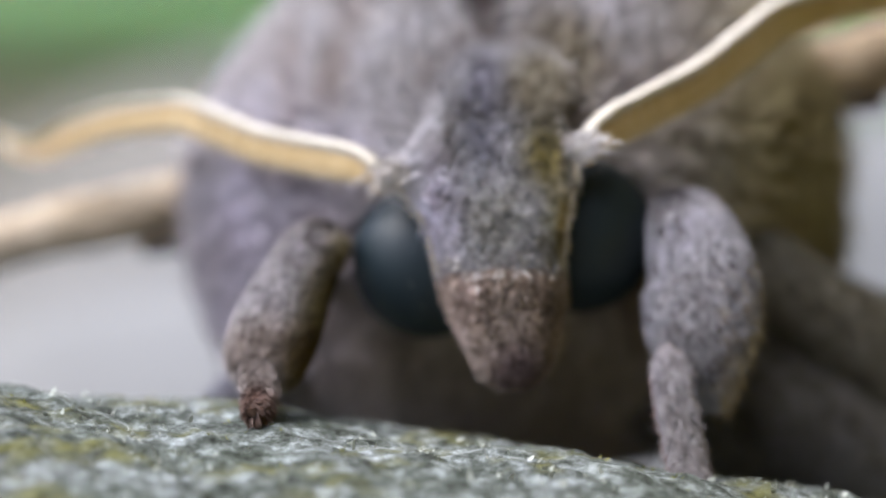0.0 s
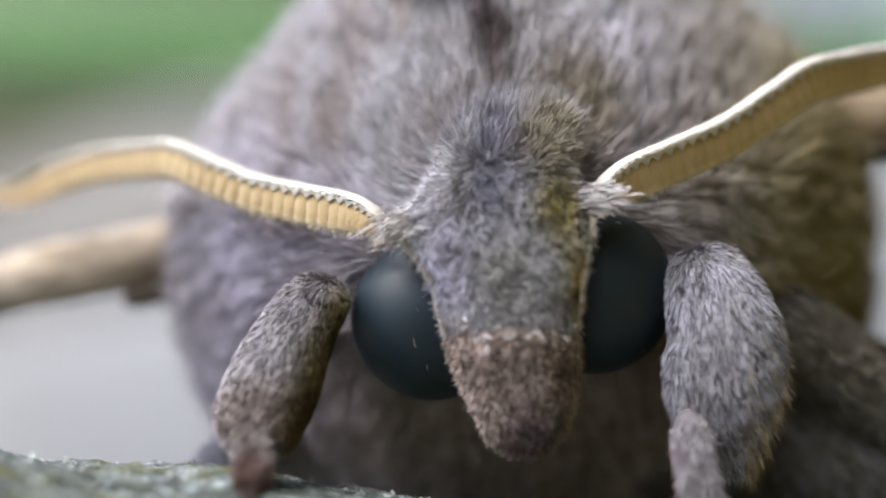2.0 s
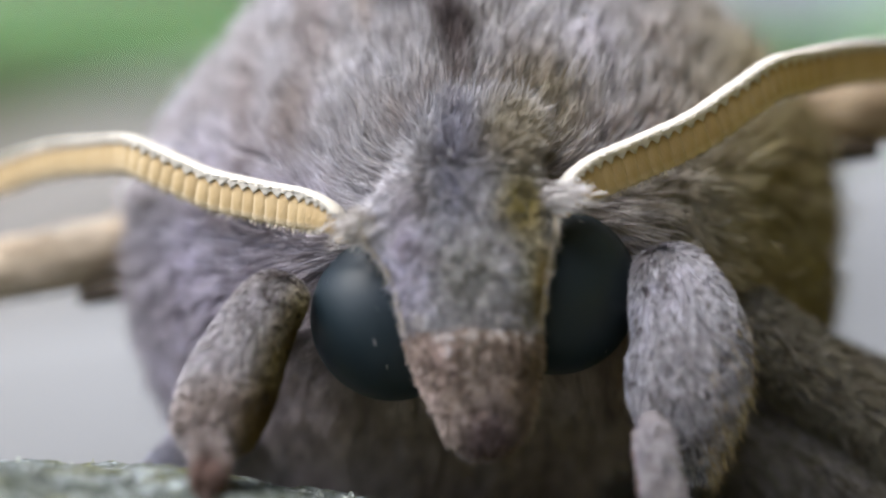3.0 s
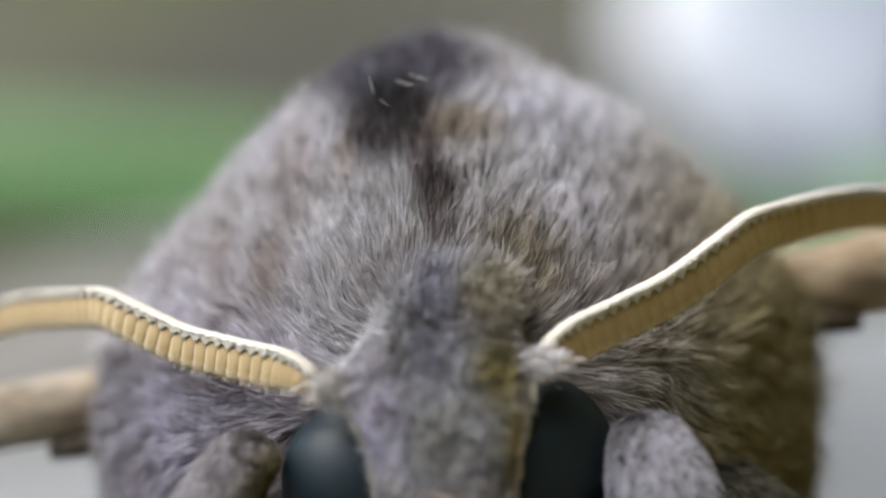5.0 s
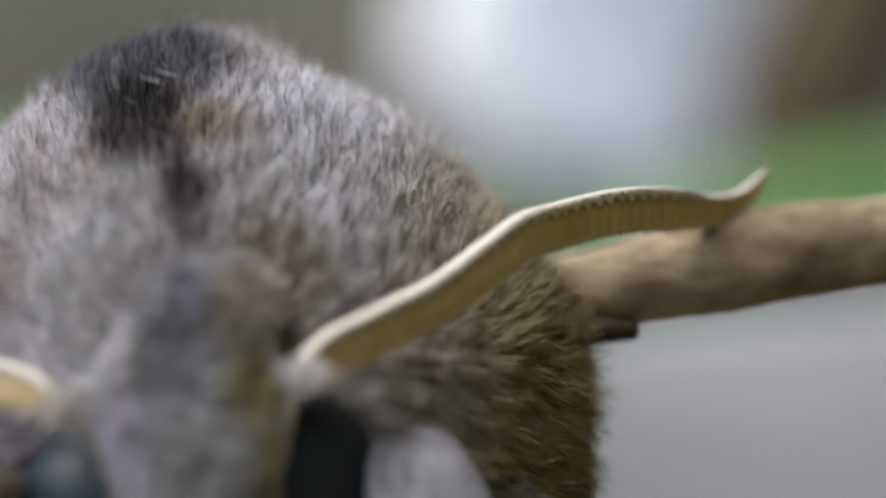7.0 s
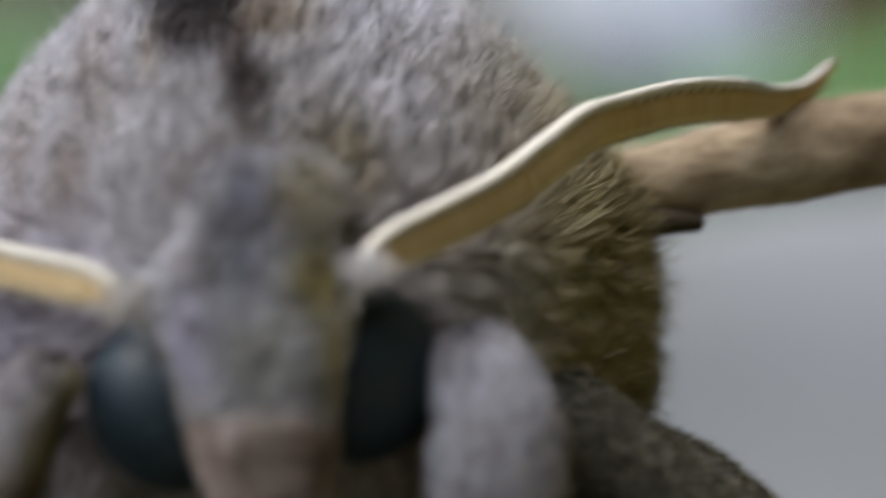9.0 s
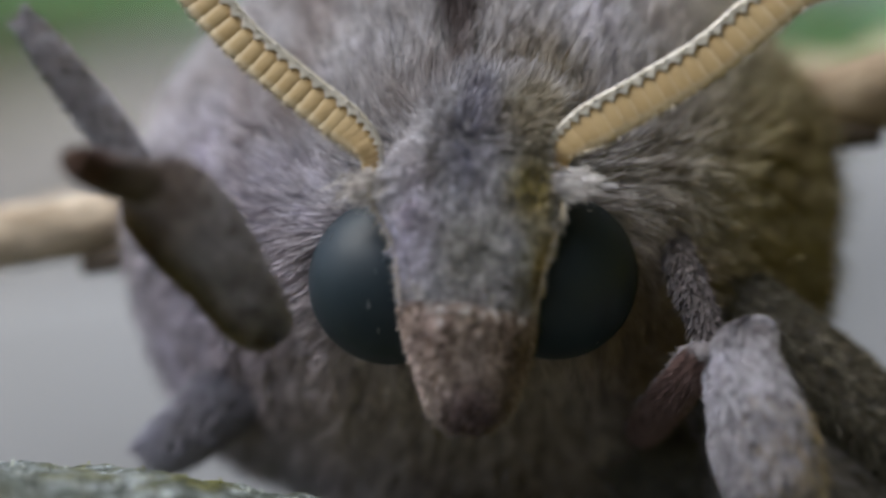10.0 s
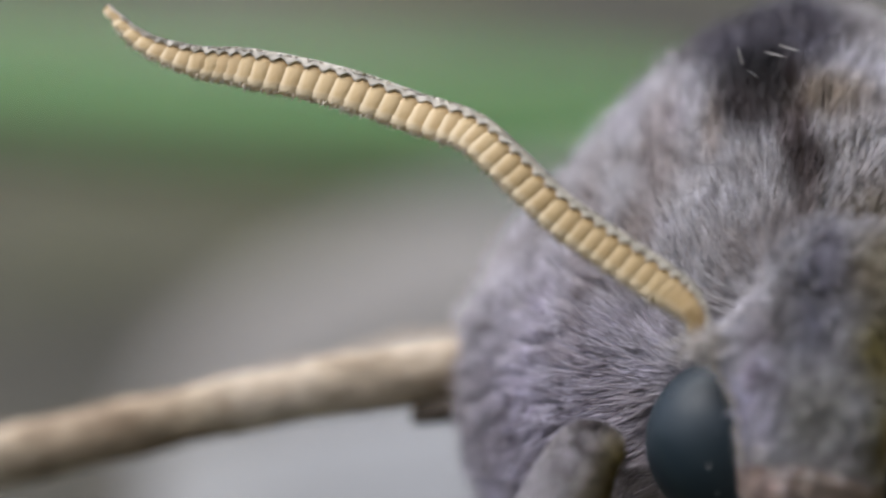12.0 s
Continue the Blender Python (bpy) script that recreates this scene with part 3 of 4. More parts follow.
HEAD = [(-2.25, -0.54, 0.25, 1.08, 1.3), (-1.9, -0.55, 0.2, 1.18, 1.4), (-1.0, -0.6, 0.2, 1.36, 1.45), (0.1, -0.76, 0.3, 1.7, 1.35), (0.6, -0.66, 0.5, 1.42, 1.4), (1.1, -0.54, 0.75, 1.2, 1.4), (1.5, -0.46, 1.05, 1.12, 1.3), (1.85, -0.42, 1.45, 0.95, 1.1), (2.1, -0.42, 1.8, 0.66, 0.8), (2.2, -0.42, 2.0, 0.1, 0.3)]
PALP = [(-4.12, -0.36, -0.5, 0.2, 0.2), (-3.88, -0.35, -0.45, 0.55, 0.55), (-3.35, -0.37, -0.3, 0.84, 0.9), (-2.6, -0.45, -0.05, 1.08, 1.25), (-1.95, -0.54, 0.1, 1.2, 1.45), (-1.6, -0.55, 0.3, 1.1, 1.3)]


def stacked(table, square=0.62):
    """A solid of flat ovals stacked upward: rows of height, centre x, centre y, half width, half depth."""
    lo, hi = table[0][0], table[-1][0]

    def place(u, v):
        z = lo + (hi - lo) * v
        c = smooth_table(z, table)
        a = u * 2 * np.pi
        ca, sa = np.cos(a), np.sin(a)
        return np.stack([c[:, 0] + c[:, 2] * np.sign(ca) * np.abs(ca) ** square, c[:, 1] + c[:, 3] * np.sign(sa) * np.abs(sa) ** square, z], 1)

    return place


def build_head(moth):
    rng = np.random.default_rng(21)
    head_place, palp_place = stacked(HEAD), stacked(PALP, 0.8)
    head = surface("head", head_place, 48, 40, M_HEAD, moth)
    front = lambda p, n: (n[:, 1] < 0.5)
    p, n = scatter(head_place, 80000, rng, lambda p, n: (n[:, 1] < 0.5) | (p[:, 2] > 1.6))
    top = np.clip((p[:, 2] - 0.2) / 1.4, 0, 1)[:, None]
    flow = np.array([0, -0.1, -1.0]) * (1 - top) + (np.array([0, 0.1, 0.9]) + np.array([0.35, 0, 0]) * (p[:, :1] + 0.65)) * top + wave(p, 1.7, 2) * 0.7 + wave(p, 4.2, 5) * 0.5
    flow = unit(flow - (flow * n).sum(1, keepdims=True) * n)
    way = flow * (0.9 - 0.3 * top) + n * (0.32 + 0.4 * top) + rng.normal(size=p.shape) * 0.18
    way, grow = tufted(p, way, rng, 0.22, 0.45, 0.15)
    strands("fur", p, way, rng.uniform(0.11, 0.22, len(p)) * grow * (1 + 1.5 * top[:, 0] * np.clip((p[:, 2] - 0.9), 0, 1)), rng.uniform(0.010, 0.022, len(p)), M_HEAD_FUR, head, rng, 0.4, "lavender-grey face fur")
    palps = surface("snout", palp_place, 40, 30, M_PALP, head)
    tagged(palps, "reddish-brown furry snout")
    p, n = scatter(palp_place, 22000, rng, front)
    way = unit(np.array([0, 0, -1.0]) + wave(p, 3, 1) * 0.4 + rng.normal(size=p.shape) * 0.25) * 0.9 + n * 0.3
    strands("snout_fur", p, way, rng.uniform(0.1, 0.2, len(p)), rng.uniform(0.014, 0.028, len(p)), M_PALP_FUR, head, rng, 0.3, "rusty brown snout hairs")
    # pale scale tufts where the snout begins
    k = rng.random(120)
    r = np.stack([-1.6 + 2.2 * k, -1.42 + 0.3 * np.abs(k - 0.5) ** 2 * 4, -1.88 + 0.15 * np.sin(k * 19) + rng.normal(size=120) * 0.07], 1)
    strands("scale_tuft", r, np.stack([rng.normal(size=120) * 0.7, np.full(120, -0.6), rng.normal(size=120) * 0.7], 1), rng.uniform(0.12, 0.32, 120) * (np.sin(k * 31) + 1.15) * 0.6, 0.028, M_TUFT, head, rng, 0.3, "whitish scale tufts")
    for side, cx, cz in ((-1, -2.0, -1.72), (1, 0.98, -1.3)):
        def eye_place(u, v, cx=cx, cz=cz):
            a, b = u * 2 * np.pi, (v - 0.5) * np.pi * 0.999
            return np.stack([cx + 1.5 * np.cos(b) * np.cos(a), 1.0 + 1.4 * np.cos(b) * np.sin(a), cz + 1.52 * np.sin(b)], 1)

        eye = surface("eye", eye_place, 48, 32, M_EYE, head)
        tagged(eye, "dull blue-black compound eye")
        p, n = scatter(eye_place, 60, rng, lambda p, n: n[:, 1] < -0.2)
        p, n = p[:7], n[:7]
        strands("eye_speck", p + n * 0.01, unit(np.cross(n, rng.normal(size=p.shape))), rng.uniform(0.1, 0.2, len(p)), 0.013, M_TUFT, head, rng, 0.1, "stray white scales on the eye")
        # cream fringe between face and eye
        m = 180
        k = rng.random(m) ** 1.3
        z = 0.15 - 2.1 * k
        c = smooth_table(z, HEAD)
        r = np.stack([c[:, 0] + side * c[:, 2] * 0.97, c[:, 1] - c[:, 3] * 0.75, z], 1)
        strands("eye_fringe", r, np.stack([np.full(m, side * 0.45), rng.uniform(-0.8, 0.1, m), -0.6 + rng.normal(size=m) * 0.6], 1), rng.uniform(0.06, 0.24, m), 0.014, M_CREAM, head, rng, 0.3, "cream hairs edging the eye")
        # white tuft under the antenna
        m = 800 if side < 0 else 450
        at = np.array([-2.3, -0.55, 0.02]) if side < 0 else np.array([0.95, -0.5, 0.4])
        r = at + rng.normal(size=(m, 3)) * np.array([0.26 if side < 0 else 0.2, 0.12, 0.13])
        lean = -0.5 if side < 0 else 0.0
        strands("antenna_tuft", r, np.stack([side * rng.uniform(0.5, 1.0, m), rng.uniform(-0.5, 0.1, m), lean + rng.normal(size=m) * 0.22], 1), rng.uniform(0.15, 0.45, m), 0.024, M_TUFT, head, rng, 0.3, "white hair tuft at the antenna base")
    return head


ANT = [(0, 0, 0), (0.05, -0.02, 0.32), (0.14, 0.38, 0.91), (0.24, 1.47, 1.63), (0.33, 2.48, 2.31), (0.41, 3.35, 3.1), (0.48, 4.1, 3.72), (0.55, 5.1, 4.1), (0.66, 6.8, 4.68), (0.76, 8.4, 5.02), (0.86, 9.6, 5.12), (0.93, 10.5, 5.4), (1.0, 11.3, 6.0)]
SEGMENTS = 50


def antenna_line(t, side):
    c = smooth_table(t, ANT)
    e = 0.002
    d = smooth_table(np.minimum(t + e, 1), ANT) - smooth_table(np.maximum(t - e, 0), ANT)
    d = d / np.linalg.norm(d, axis=1, keepdims=True)
    past = c[:, 0] - 3.2
    turn = np.clip(past / 2.0, 0, 1) * radians(10)
    x = c[:, 0] - np.maximum(past, 0) * (1 - np.cos(turn))
    out = np.stack([side * x, np.maximum(past, 0) * np.sin(turn), c[:, 1]], 1)
    along = unit(np.stack([side * d[:, 0] * np.cos(turn), d[:, 0] * np.sin(turn), d[:, 1]], 1))
    up = np.stack([-side * d[:, 1], 0 * t, d[:, 0]], 1)
    return out, along, up


def antenna_width(t, side):
    return (0.72 if side < 0 else 0.79) * np.clip(np.minimum(0.45 + 3.4 * t, 1.0), 0, 1) * np.clip((1.03 - t) / 0.28, 0.12, 1) ** 0.75


def build_antenna(moth, side):
    rng = np.random.default_rng(31 + side)
    t = np.linspace(0, 1, 640)
    c, d, up = antenna_line(t, side)
    w = antenna_width(t, side)[:, None]
    fwd = np.array([[0, -1.0, 0]])
    # the white ridge: an upright front whose lower edge runs out into a tooth at every joint
    tooth = np.abs(np.cos((t * (SEGMENTS + 0.6) - 0.1) * math.pi))[:, None] ** 3
    rows = []
    for k, (high, fall, deep) in enumerate(((0.02, 0, -0.10), (0.07, 0, -0.03), (0.075, 0, 0.08), (0.06, 0, 0.16), (0.03, 0, 0.205), (-0.02, 0.3, 0.217), (-0.06, 0.7, 0.225), (-0.09, 1, 0.228), (-0.10, 1, 0.20), (-0.10, 0.5, 0.08), (-0.08, 0, -0.08))):
        rough = 1 + 0.04 * np.sin(t * 173 + 3 * k)[:, None]
        rows.append(c + up * (w * (high - 0.13 * fall * tooth) * rough * (1 + 0.12 * tooth * (high > 0))) + fwd * (deep * np.minimum(1, w * 2.0) * rough))
    g = np.stack(rows, 1)
    m = len(rows)
    faces = [(j * m + i, j * m + (i + 1) % m, (j + 1) * m + (i + 1) % m, (j + 1) * m + i) for j in range(639) for i in range(m)]
    faces += [tuple(range(m))[::-1], tuple(639 * m + i for i in range(m))]
    root = tagged(mesh_object("antenna", g.reshape(-1, 3).tolist(), faces, M_WHITE, moth), "white-scaled antenna with tan segments below")
    rows = []
    for k in range(10):
        a = k / 10 * 2 * math.pi
        rows.append(c - up * w * (0.47 + 0.41 * math.cos(a)) + fwd * ((0.12 * math.sin(a) + 0.06) * np.minimum(1, w * 1.9)))
    g = np.stack(rows, 1)
    faces = [(j * 10 + i, j * 10 + (i + 1) % 10, (j + 1) * 10 + (i + 1) % 10, (j + 1) * 10 + i) for j in range(639) for i in range(10)]
    tagged(mesh_object("underside", g.reshape(-1, 3).tolist(), faces, M_TAN_CORE, root), "golden tan underside")
    m = 500
    k = rng.random(m) * 0.97
    c1, d1, u1 = antenna_line(k, side)
    w1 = antenna_width(k, side)[:, None]
    a = rng.uniform(1.0, 1.9, m)[:, None]
    r1 = c1 + u1 * w1 * (0.02 + 0.05 * np.cos(a)) + fwd * 0.225 * np.minimum(1, w1 * 2.0)
    strands("ridge_scale", r1, d1 * 0.9 - u1 * 0.25 + fwd * 0.2 + rng.normal(size=(m, 3)) * 0.12, rng.uniform(0.05, 0.12, m), rng.uniform(0.02, 0.04, m), M_RIDGE, root, rng, 0.1, "overlapping ivory scales along the ridge")
    # a fringe of bristles below
    m = 1500
    k = rng.random(m) * 0.95 + 0.02
    c1, d1, u1 = antenna_line(k, side)
    w1 = antenna_width(k, side)[:, None]
    strands("bristle_fringe", c1 - u1 * w1 * 0.9 + fwd * rng.uniform(-0.1, 0.2, m)[:, None], -u1 + fwd * 0.3 + rng.normal(size=(m, 3)) * 0.2, rng.uniform(0.06, 0.15, m), 0.022, M_CREAM, root, rng, 0.2, "fine pale bristles")
    # one rounded pad, shared by all segments: along x, across z (downwards), thick y
    bm = bmesh.new()
    bmesh.ops.create_uvsphere(bm, u_segments=10, v_segments=7, radius=0.5)
    for p in bm.verts:
        p.co = Vector([math.copysign(abs(2 * a) ** 0.54 / 2, a) for a in p.co])
        p.co.x *= 1 - 0.35 * max(0, 2 * p.co.z) ** 2 - 0.15 * max(0, -2 * p.co.z) ** 3
        p.co.x += 0.10 * max(0, -2 * p.co.z)
    for f in bm.faces:
        f.smooth = True
    pad = bpy.data.meshes.new("segment")
    bm.to_mesh(pad)
    bm.free()
    pad.materials.append(M_TAN)
    for i in range(SEGMENTS):
        ti = np.array([(i + 0.6) / (SEGMENTS + 0.6)])
        c, d, up = antenna_line(ti, side)
        w = float(antenna_width(ti, side)[0])
        step = 13.9 / SEGMENTS
        seg = new("segment", pad)
        seg.parent = root
        lean = unit(up + d * 0.10 * (1 + 0.3 * rng.normal()))
        back = unit(np.cross(lean, d))
        m = Matrix((Vector(d[0]), Vector(back[0]), Vector(lean[0]))).transposed().to_4x4()
        m.translation = Vector((c - up * w * 0.53 + fwd * 0.06 * min(1, w * 1.9))[0] * MM)
        seg.matrix_local = m @ Matrix.Diagonal((step * 1.75 * MM, 0.32 * min(1, w * 1.9) * MM, w * 0.88 * MM, 1))
    return root


def limb(points, widths, flat=1.0):
    """A tapering limb along points with half widths; flat scales its depth."""
    k = np.linspace(0, 1, len(points))
    tab = np.column_stack([k, np.array(points, float), np.array(widths, float)])

    def place(u, v):
        c = smooth_table(v, tab)
        e = 0.01
        d = unit(smooth_table(np.minimum(v + e, 1), tab)[:, :3] - smooth_table(np.maximum(v - e, 0), tab)[:, :3])
        s = unit(np.cross(d, np.array([[0, 1.0, 0.05]])))
        b = np.cross(s, d)
        a = u * 2 * np.pi
        return c[:, :3] + s * (np.cos(a) * c[:, 3])[:, None] + b * (np.sin(a) * c[:, 3] * flat)[:, None]

    return place


def furry(name, place, count, length, rng, parent, skin, fur, shag=0.35, way_down=None, width=(0.018, 0.038), label="", holder=None, unruly=1.0):
    ob = surface(name, place, 28, 26, skin, parent)
    p, n = scatter(place, count, rng, lambda p, n: n[:, 1] < 0.6)
    down = np.array(way_down if way_down is not None else (0, 0, -1.0))
    way = down + (wave(p, 2.5, 3) * 0.3 + rng.normal(size=p.shape) * 0.2) * unruly
    way = unit(way - np.minimum((way * n).sum(1, keepdims=True), 0) * n) * 0.9 + n * shag
    strands("fur", p, way, rng.uniform(*length, len(p)), rng.uniform(*width, len(p)), fur, holder or ob, rng, 0.25 * unruly, label)
    return ob


def foreleg_right(moth):
    """Foreleg whose thigh hangs in front; it is stretched out later. Origin at the thigh's top."""
    rng = np.random.default_rng(41)
    thigh = limb([(0.0, 0.9, 0.5), (0.08, 0.2, 0.05), (0.33, -0.1, -0.95), (0.27, -0.15, -1.95), (0.38, -0.05, -2.8), (0.65, 0.05, -3.4)], [0.3, 0.72, 0.98, 0.98, 0.6, 0.1], 0.7)
    leg = furry("foreleg_thigh", thigh, 34000, (0.18, 0.38), rng, moth, M_LEG, M_LEG_FUR, 0.2, (0.3, -0.15, -1.0), width=(0.012, 0.024), label="speckled grey thigh scales", unruly=0.4)
    k = rng.random(1600)
    p = thigh(rng.uniform(-0.22, 0.3, 1600), 0.35 + 0.62 * k)
    strands("fringe", p, np.stack([0.45 - 0.3 * k, np.full(1600, -0.1), np.full(1600, -1.0)], 1) + rng.normal(size=(1600, 3)) * 0.15, rng.uniform(0.3, 0.6, 1600), 0.02, M_FRINGE, leg, rng, 0.25, "straw-coloured hair fringe")
    m = limb([(0, 0.12, 0.1), (0.02, 0, -0.25), (0.12, 0, -1.1), (0.26, 0.05, -2.0), (0.42, 0.1, -3.0), (0.52, 0.15, -3.8)], [0.14, 0.31, 0.33, 0.34, 0.32, 0.22], 0.8)
    shin = surface("foreleg_shin", m, 28, 26, M_TIBIA, moth)
    p, n = scatter(m, 14000, rng)
    strands("fur", p, unit(np.array([0.1, 0, -1.0]) + rng.normal(size=p.shape) * 0.2) * 0.9 + n * 0.22, rng.uniform(0.12, 0.28, len(p)), rng.uniform(0.011, 0.022, len(p)), M_SHIN_FUR, shin, rng, 0.25)
    return leg, shin


def foreleg_left(moth):
    rng = np.random.default_rng(43)
    thigh = limb([(0.2, 0.9, 0.4), (-0.05, 0.1, 0.0), (-0.4, -0.1, -0.66), (-0.77, -0.2, -1.54), (-1.0, -0.35, -2.25), (-1.1, -0.55, -2.64)], [0.33, 0.54, 0.67, 0.79, 0.70, 0.32], 0.8)
    leg = furry("foreleg_thigh", thigh, 28000, (0.14, 0.3), rng, moth, M_LEG, M_LEFT_FUR, 0.24, (-0.45, -0.1, -1.0), width=(0.012, 0.024), label="speckled grey thigh scales", unruly=0.4)
    foot = limb([(-1.08, -0.2, -2.0), (-1.12, -0.6, -2.45), (-1.0, -1.2, -3.0), (-0.98, -1.8, -3.4), (-1.04, -2.2, -3.55)], [0.2, 0.31, 0.28, 0.23, 0.1], 0.9)
    tagged(furry("foot", foot, 9000, (0.1, 0.24), rng, leg, M_FOOT, M_FOOT_FUR, 0.15, (0.1, 0, -1.0), label="brown foot hairs", holder=leg), "brown hooked foot")
    m = limb([(0, 0, 0.1), (0, 0, -0.3), (0, 0, -1.4), (0.05, 0, -2.6), (0.1, 0, -3.6)], [0.15, 0.3, 0.34, 0.3, 0.2], 0.9)
    shin = furry("foreleg_shin", m, 2500, (0.1, 0.2), rng, moth, M_TIBIA, M_LEG_FUR, 0.1, (0, 0, -1.0))
    return leg, shin


def build_midlegs(moth):
    rng, limbs = np.random.default_rng(47), []
    for name, pts, wid in (
        ("middle_leg", [(3.05, 3.6, -0.86), (4.30, 3.2, -1.82), (5.66, 3.0, -2.88), (7.00, 3.0, -4.03), (8.53, 3.0, -5.95)], [0.45, 0.7, 0.75, 0.7, 0.3]),
        ("hind_leg", [(4.30, 5.2, -3.27), (6.10, 4.8, -4.69), (7.90, 4.6, -6.11), (9.61, 4.4, -7.54)], [1.6, 2.25, 2.05, 1.1]),
        # Extra short limb, added to fill the gap in the body's shade.
        ("hind_leg", [(2.43, 5.0, -4.12), (3.94, 4.8, -5.16), (5.27, 4.6, -6.39)], [1.3, 1.35, 0.8]),
        ("middle_leg", [(-4.16, 4.2, -2.74), (-5.21, 4.0, -3.79), (-6.08, 3.8, -4.51), (-6.76, 3.6, -5.00)], [0.6, 0.58, 0.5, 0.3]),
    ):
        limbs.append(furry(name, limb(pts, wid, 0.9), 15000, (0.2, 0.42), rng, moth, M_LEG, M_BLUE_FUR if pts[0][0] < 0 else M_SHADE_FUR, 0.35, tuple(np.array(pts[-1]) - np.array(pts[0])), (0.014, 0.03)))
    return limbs[1]


def build_hip(moth):
    """The short brown hip joint from which the stretched foreleg hangs."""
    rng = np.random.default_rng(53)
    hip = limb([(3.15, 2.0, -0.5), (3.35, 1.4, -1.1), (3.6, 0.9, -1.8), (3.85, 0.5, -2.5)], [0.18, 0.27, 0.26, 0.2], 0.9)
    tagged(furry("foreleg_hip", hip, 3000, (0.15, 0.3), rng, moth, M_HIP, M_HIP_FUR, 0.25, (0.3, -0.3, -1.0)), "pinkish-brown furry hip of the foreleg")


def build_wing(moth, side):
    """Forewing held out level: a thick scaly leading edge, and the thin blade behind it."""
    if side > 0:
        line = [(0, 5.53, 6.4, 1.95, 0.66), (0.1, 6.99, 6.5, 2.13, 0.76), (0.25, 9.64, 6.7, 2.62, 0.94), (0.4, 13.52, 7.2, 3.14, 0.88), (0.7, 21.54, 9, 3.88, 0.63), (1, 29.47, 13, 4.16, 0.22)]
        lobe = [(5.80, 6.4, 1.43), (6.73, 6.3, 1.34), (7.65, 6.4, 1.31), (8.18, 6.6, 1.33)]
    else:
        line = [(0, -6.82, 6.4, -0.18, 0.64), (0.1, -8.48, 6.4, -0.51, 0.66), (0.25, -11.06, 6.4, -1.0, 0.63), (0.4, -14.00, 6.4, -1.72, 0.64), (0.7, -21.86, 7.5, -3.6, 0.58), (1, -29.08, 11, -4.41, 0.18)]
        lobe = [(-6.63, 6.4, -0.92), (-7.56, 6.3, -1.15), (-8.48, 6.4, -1.38), (-8.92, 6.6, -1.47)]

    def costa(u, v):
        c = smooth_table(v, line)
        a = u * 2 * np.pi
        p = np.stack([c[:, 0], c[:, 1] + 0.8 * c[:, 3] * np.sin(a), c[:, 2] + c[:, 3] * np.cos(a)], 1)
        return p + wave(p, 1.3, 4) * 0.03 + wave(p, 4.0, 2) * 0.03

    wing = tagged(surface("forewing", costa, 28, 120, M_WING, moth), "tan scaly leading edge of the forewing")
    t = np.linspace(0.0, 1, 50)
    c = smooth_table(t, line)
    rows = []
    for k in range(9):
        f = k / 8
        back = 17 * f * np.sin(np.pi * np.clip(0.18 + 0.75 * t, 0, 1)) ** 0.7
        rows.append(np.stack([c[:, 0] * (1 - 0.12 * f), c[:, 1] + back, c[:, 2] + 0.25 + 0.05 * back + 0.25 * np.sin(t * 40) * f], 1))
    top = np.stack(rows, 1)
    low = top - np.array([0, 0, 0.12])
    n = len(t) * 9
    quads = [(j * 9 + i, j * 9 + i + 1, (j + 1) * 9 + i + 1, (j + 1) * 9 + i) for j in range(len(t) - 1) for i in range(8)]
    faces = quads + [tuple(n + q for q in f[::-1]) for f in quads]
    tagged(mesh_object("wing_blade", np.concatenate([top.reshape(-1, 3), low.reshape(-1, 3)]).tolist(), faces, M_WING, wing), "tan brown wing blade")
    tagged(surface("hindwing_edge", limb([lobe[0], lobe[1], lobe[2]], [0.25, 0.3, 0.2], 2.0), 14, 20, M_UNDER, wing), "dark lobe of the hindwing")
    return wing


def build_moth():
    moth = new("hawk_moth")
    moth.matrix_world = pose(0, 0, 0)
    tagged(moth, "grey-brown furry hawk moth standing on the branch", "moth")
    build_thorax(moth)
    parts = {"moth": moth, "head": build_head(moth)}
    parts["antenna_l"], parts["antenna_r"] = build_antenna(moth, -1), build_antenna(moth, 1)
    parts["leg_r"], parts["shin_r"] = foreleg_right(moth)
    parts["leg_l"], parts["shin_l"] = foreleg_left(moth)
    parts["hind_leg"] = build_midlegs(moth)
    build_hip(moth)
    build_wing(moth, -1)
    build_wing(moth, 1)
    return parts


build_ground()
build_slab()
build_background()
build_shade_wall()
build_log()
PARTS = build_moth()


def at(x, y, z, rx=0, ry=0, rz=0):
    return pose(x * MM, y * MM, z * MM, rx, ry, rz)


def about(x, y, z, m):
    """Turn m about a place in mm."""
    return at(x, y, z) @ m @ at(-x, -y, -z)


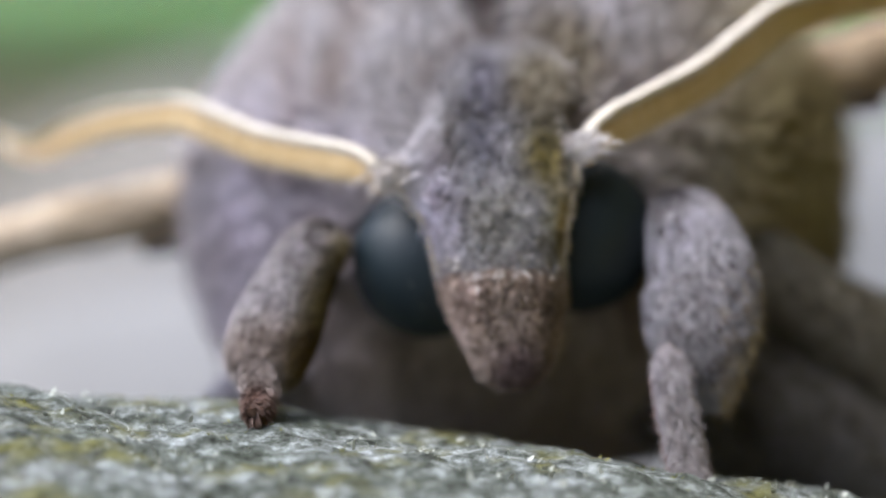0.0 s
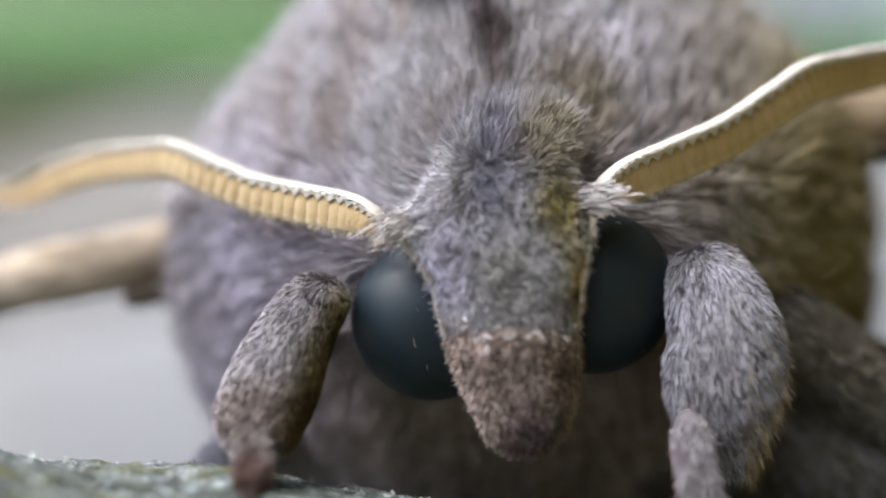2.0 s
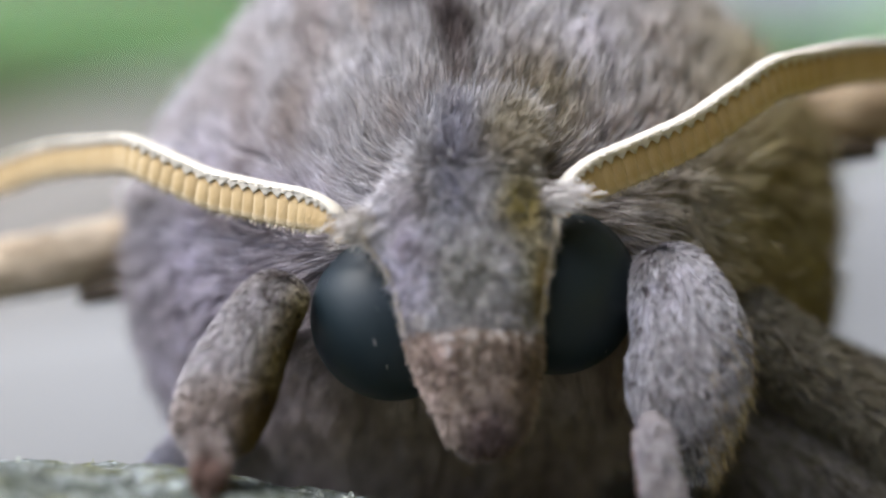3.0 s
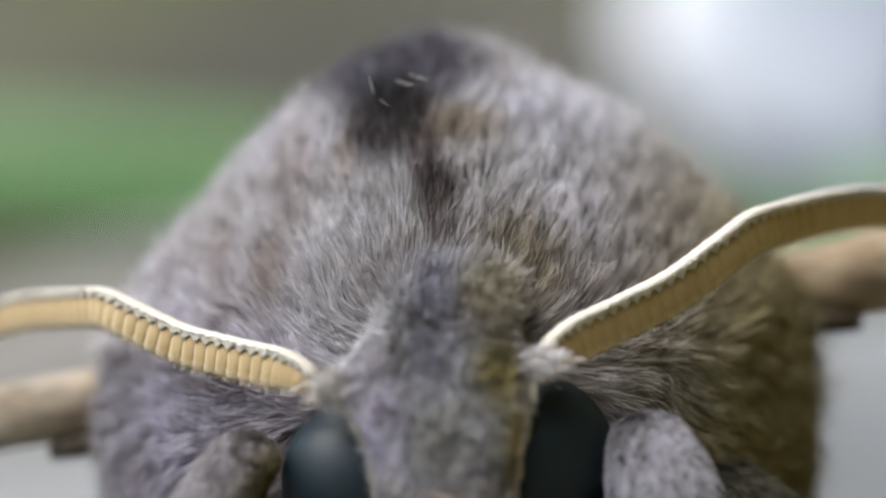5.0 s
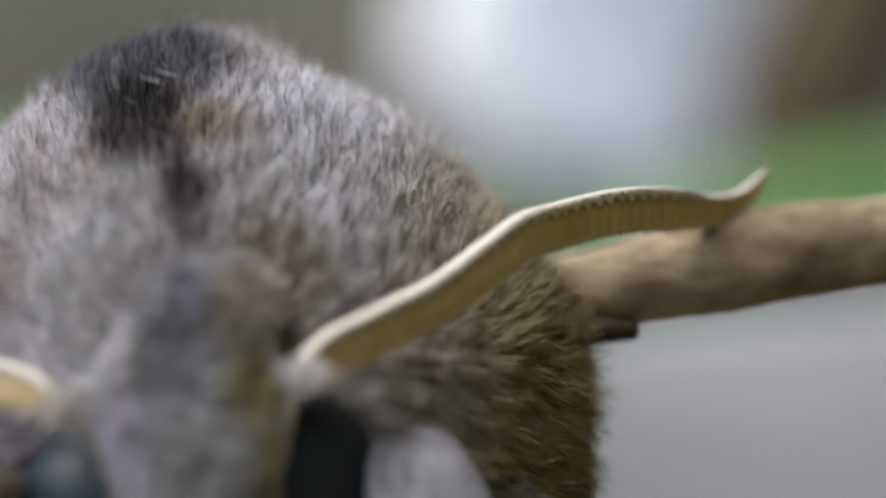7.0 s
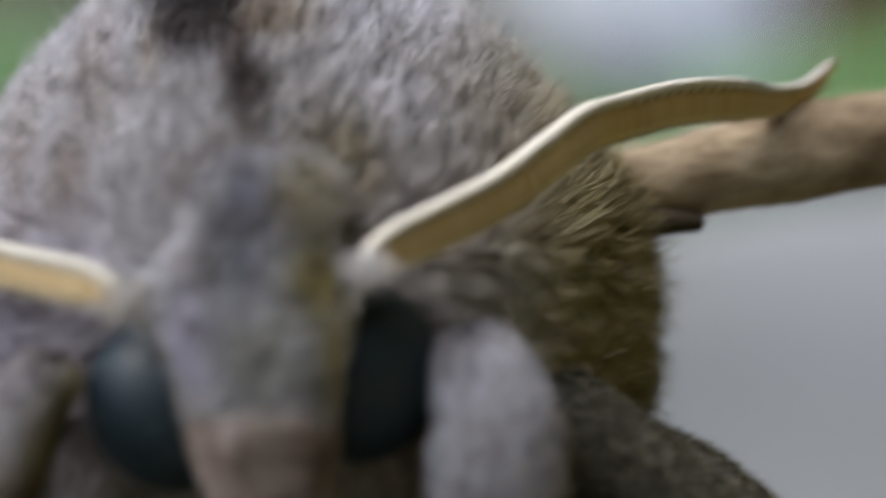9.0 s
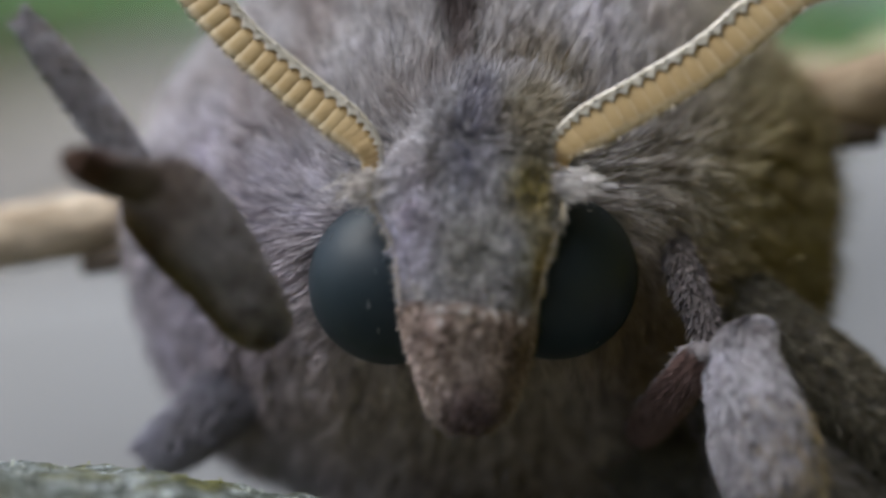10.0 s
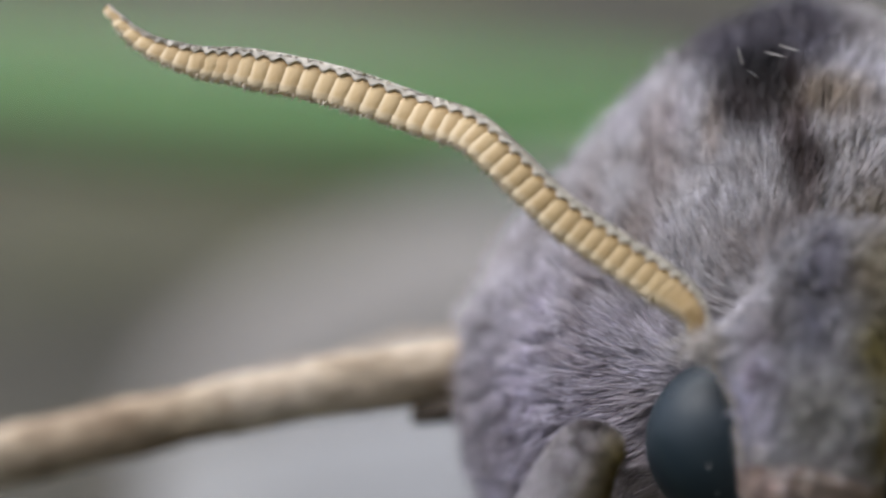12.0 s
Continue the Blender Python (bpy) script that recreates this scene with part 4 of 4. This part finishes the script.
def motions():
    still = pose(0, 0, 0)
    raised = at(0, 0, 0.55)
    walk(PARTS["moth"], [(0, still), (9.0, still), (9.3, raised), (12, raised)])
    planted = at(-0.45, 0, -0.4)
    walk(PARTS["hind_leg"], [(0, still), (9.0, still), (9.3, planted), (12, planted)])
    turned = about(0.75, 0.0, -1.85, pose(0, 0, 0, 0, 6, 0))
    walk(PARTS["head"], [(0, still), (7.2, still), (9.0, still), (9.2, turned), (12, turned)])
    low = at(-2.68, -0.1, -0.17, 8, -21.8, -39.3)
    walk(PARTS["antenna_l"], [(0, low), (7.2, low), (9.0, low), (9.2, at(-2.55, -0.1, 0.3, 0, -13, -4)), (9.5, at(-2.45, -0.1, 0.2, 0, -10.2, -3)), (9.8, at(-2.2, -0.1, 0.4, -3, -8, -3)), (10.0, at(-2.12, -0.1, 0.58, 0, 6, 0)),
                                     (10.5, at(-2.31, -0.1, 0.5, -2, 0.4, -1.3)), (11.5, at(-2.33, -0.1, 0.48, -6, 0.3, 2)), (12, at(-2.4, -0.1, 0.49, -12.2, 1.2, 6.1))])
    low = at(0.97, -0.1, 0.2, 8, 9.2, 35.5)
    dipped = at(0.92, -0.1, 0.2, 8, 12.8, 35.5)
    walk(PARTS["antenna_r"], [(0, low), (0.6, low), (1.5, dipped), (2.7, dipped), (4.6, low), (7.2, low), (9.0, low), (9.2, at(0.88, -0.1, 0.8, -2, 8, 8)), (9.5, at(0.88, -0.1, 0.4, 6, 1.8, 12)), (9.8, at(0.85, -0.1, 0.68, 0, 3.5, 0)), (10.5, at(1.05, -0.1, 0.66, 2.6, -0.9, -3.6)), (12, at(1.05, -0.1, 0.66, 2.6, -0.9, -3.6))])
    down, wide, out = at(2.95, 0.1, -1.15), at(4.2, -0.6, -1.6, 0, -40, 0), at(4.0, -0.4, -2.85, 0, -18, 0)
    lower, edge = at(4.25, -0.4, -3.25, 0, -18, 0), at(0.12, 0, 0, 0, 0, -55)
    walk(PARTS["leg_r"], [(0, down), (9.0, down), (9.1, wide), (9.2, lower @ edge), (9.5, lower @ edge), (10.0, out @ edge), (12, out @ edge)])
    hang, tuck = at(-0.4, -0.9, -2.35, -18, 0, 0), at(-0.25, 0.0, 0.36, 0, 30, 0) @ pose(0, 0, 0, 60, 0, 0) @ pose(0, 0, 0, 0, 0, 170)
    early, late = at(-0.4, -0.7, -1.5, 0, 18, 0) @ pose(0, 0, 0, 16, 0, 0) @ pose(0, 0, 0, 0, 0, 57), at(-0.38, -0.3, -0.75, 0, 36, 0) @ pose(0, 0, 0, 32, 0, 0) @ pose(0, 0, 0, 0, 0, 114)
    walk(PARTS["shin_r"], [(0, down @ hang), (9.0, down @ hang), (9.07, wide @ early), (9.13, wide @ late), (9.2, lower @ tuck), (9.5, lower @ tuck), (10.0, out @ tuck), (12, out @ tuck)])
    rest, half, up, late = at(-4.05, -0.1, -1.35, -14, 0, 0), at(-4.2, -1.4, -1.6, 0, 60, 0), at(-4.2, -2.2, -1.9, 0, 120, 0), at(-4.35, -0.5, -1.6, -14, -8, 0)
    walk(PARTS["leg_l"], [(0, rest), (9.0, rest), (9.2, late), (9.9, late), (9.95, half), (10.0, up), (10.05, half), (10.1, late), (12, late)])
    folded, bent, spread = at(-1.05, 1.2, -2.6, 12, 203, 0), at(-1.05, 0.4, -2.55, 0, 115, 0), at(-1.05, 0, -2.6, 0, 24, 0)
    walk(PARTS["shin_l"], [(0, rest @ folded), (9.0, rest @ folded), (9.2, late @ folded), (9.9, late @ folded), (9.95, half @ bent), (10.0, up @ spread), (10.05, half @ bent), (10.1, late @ folded), (12, late @ folded)])


motions()
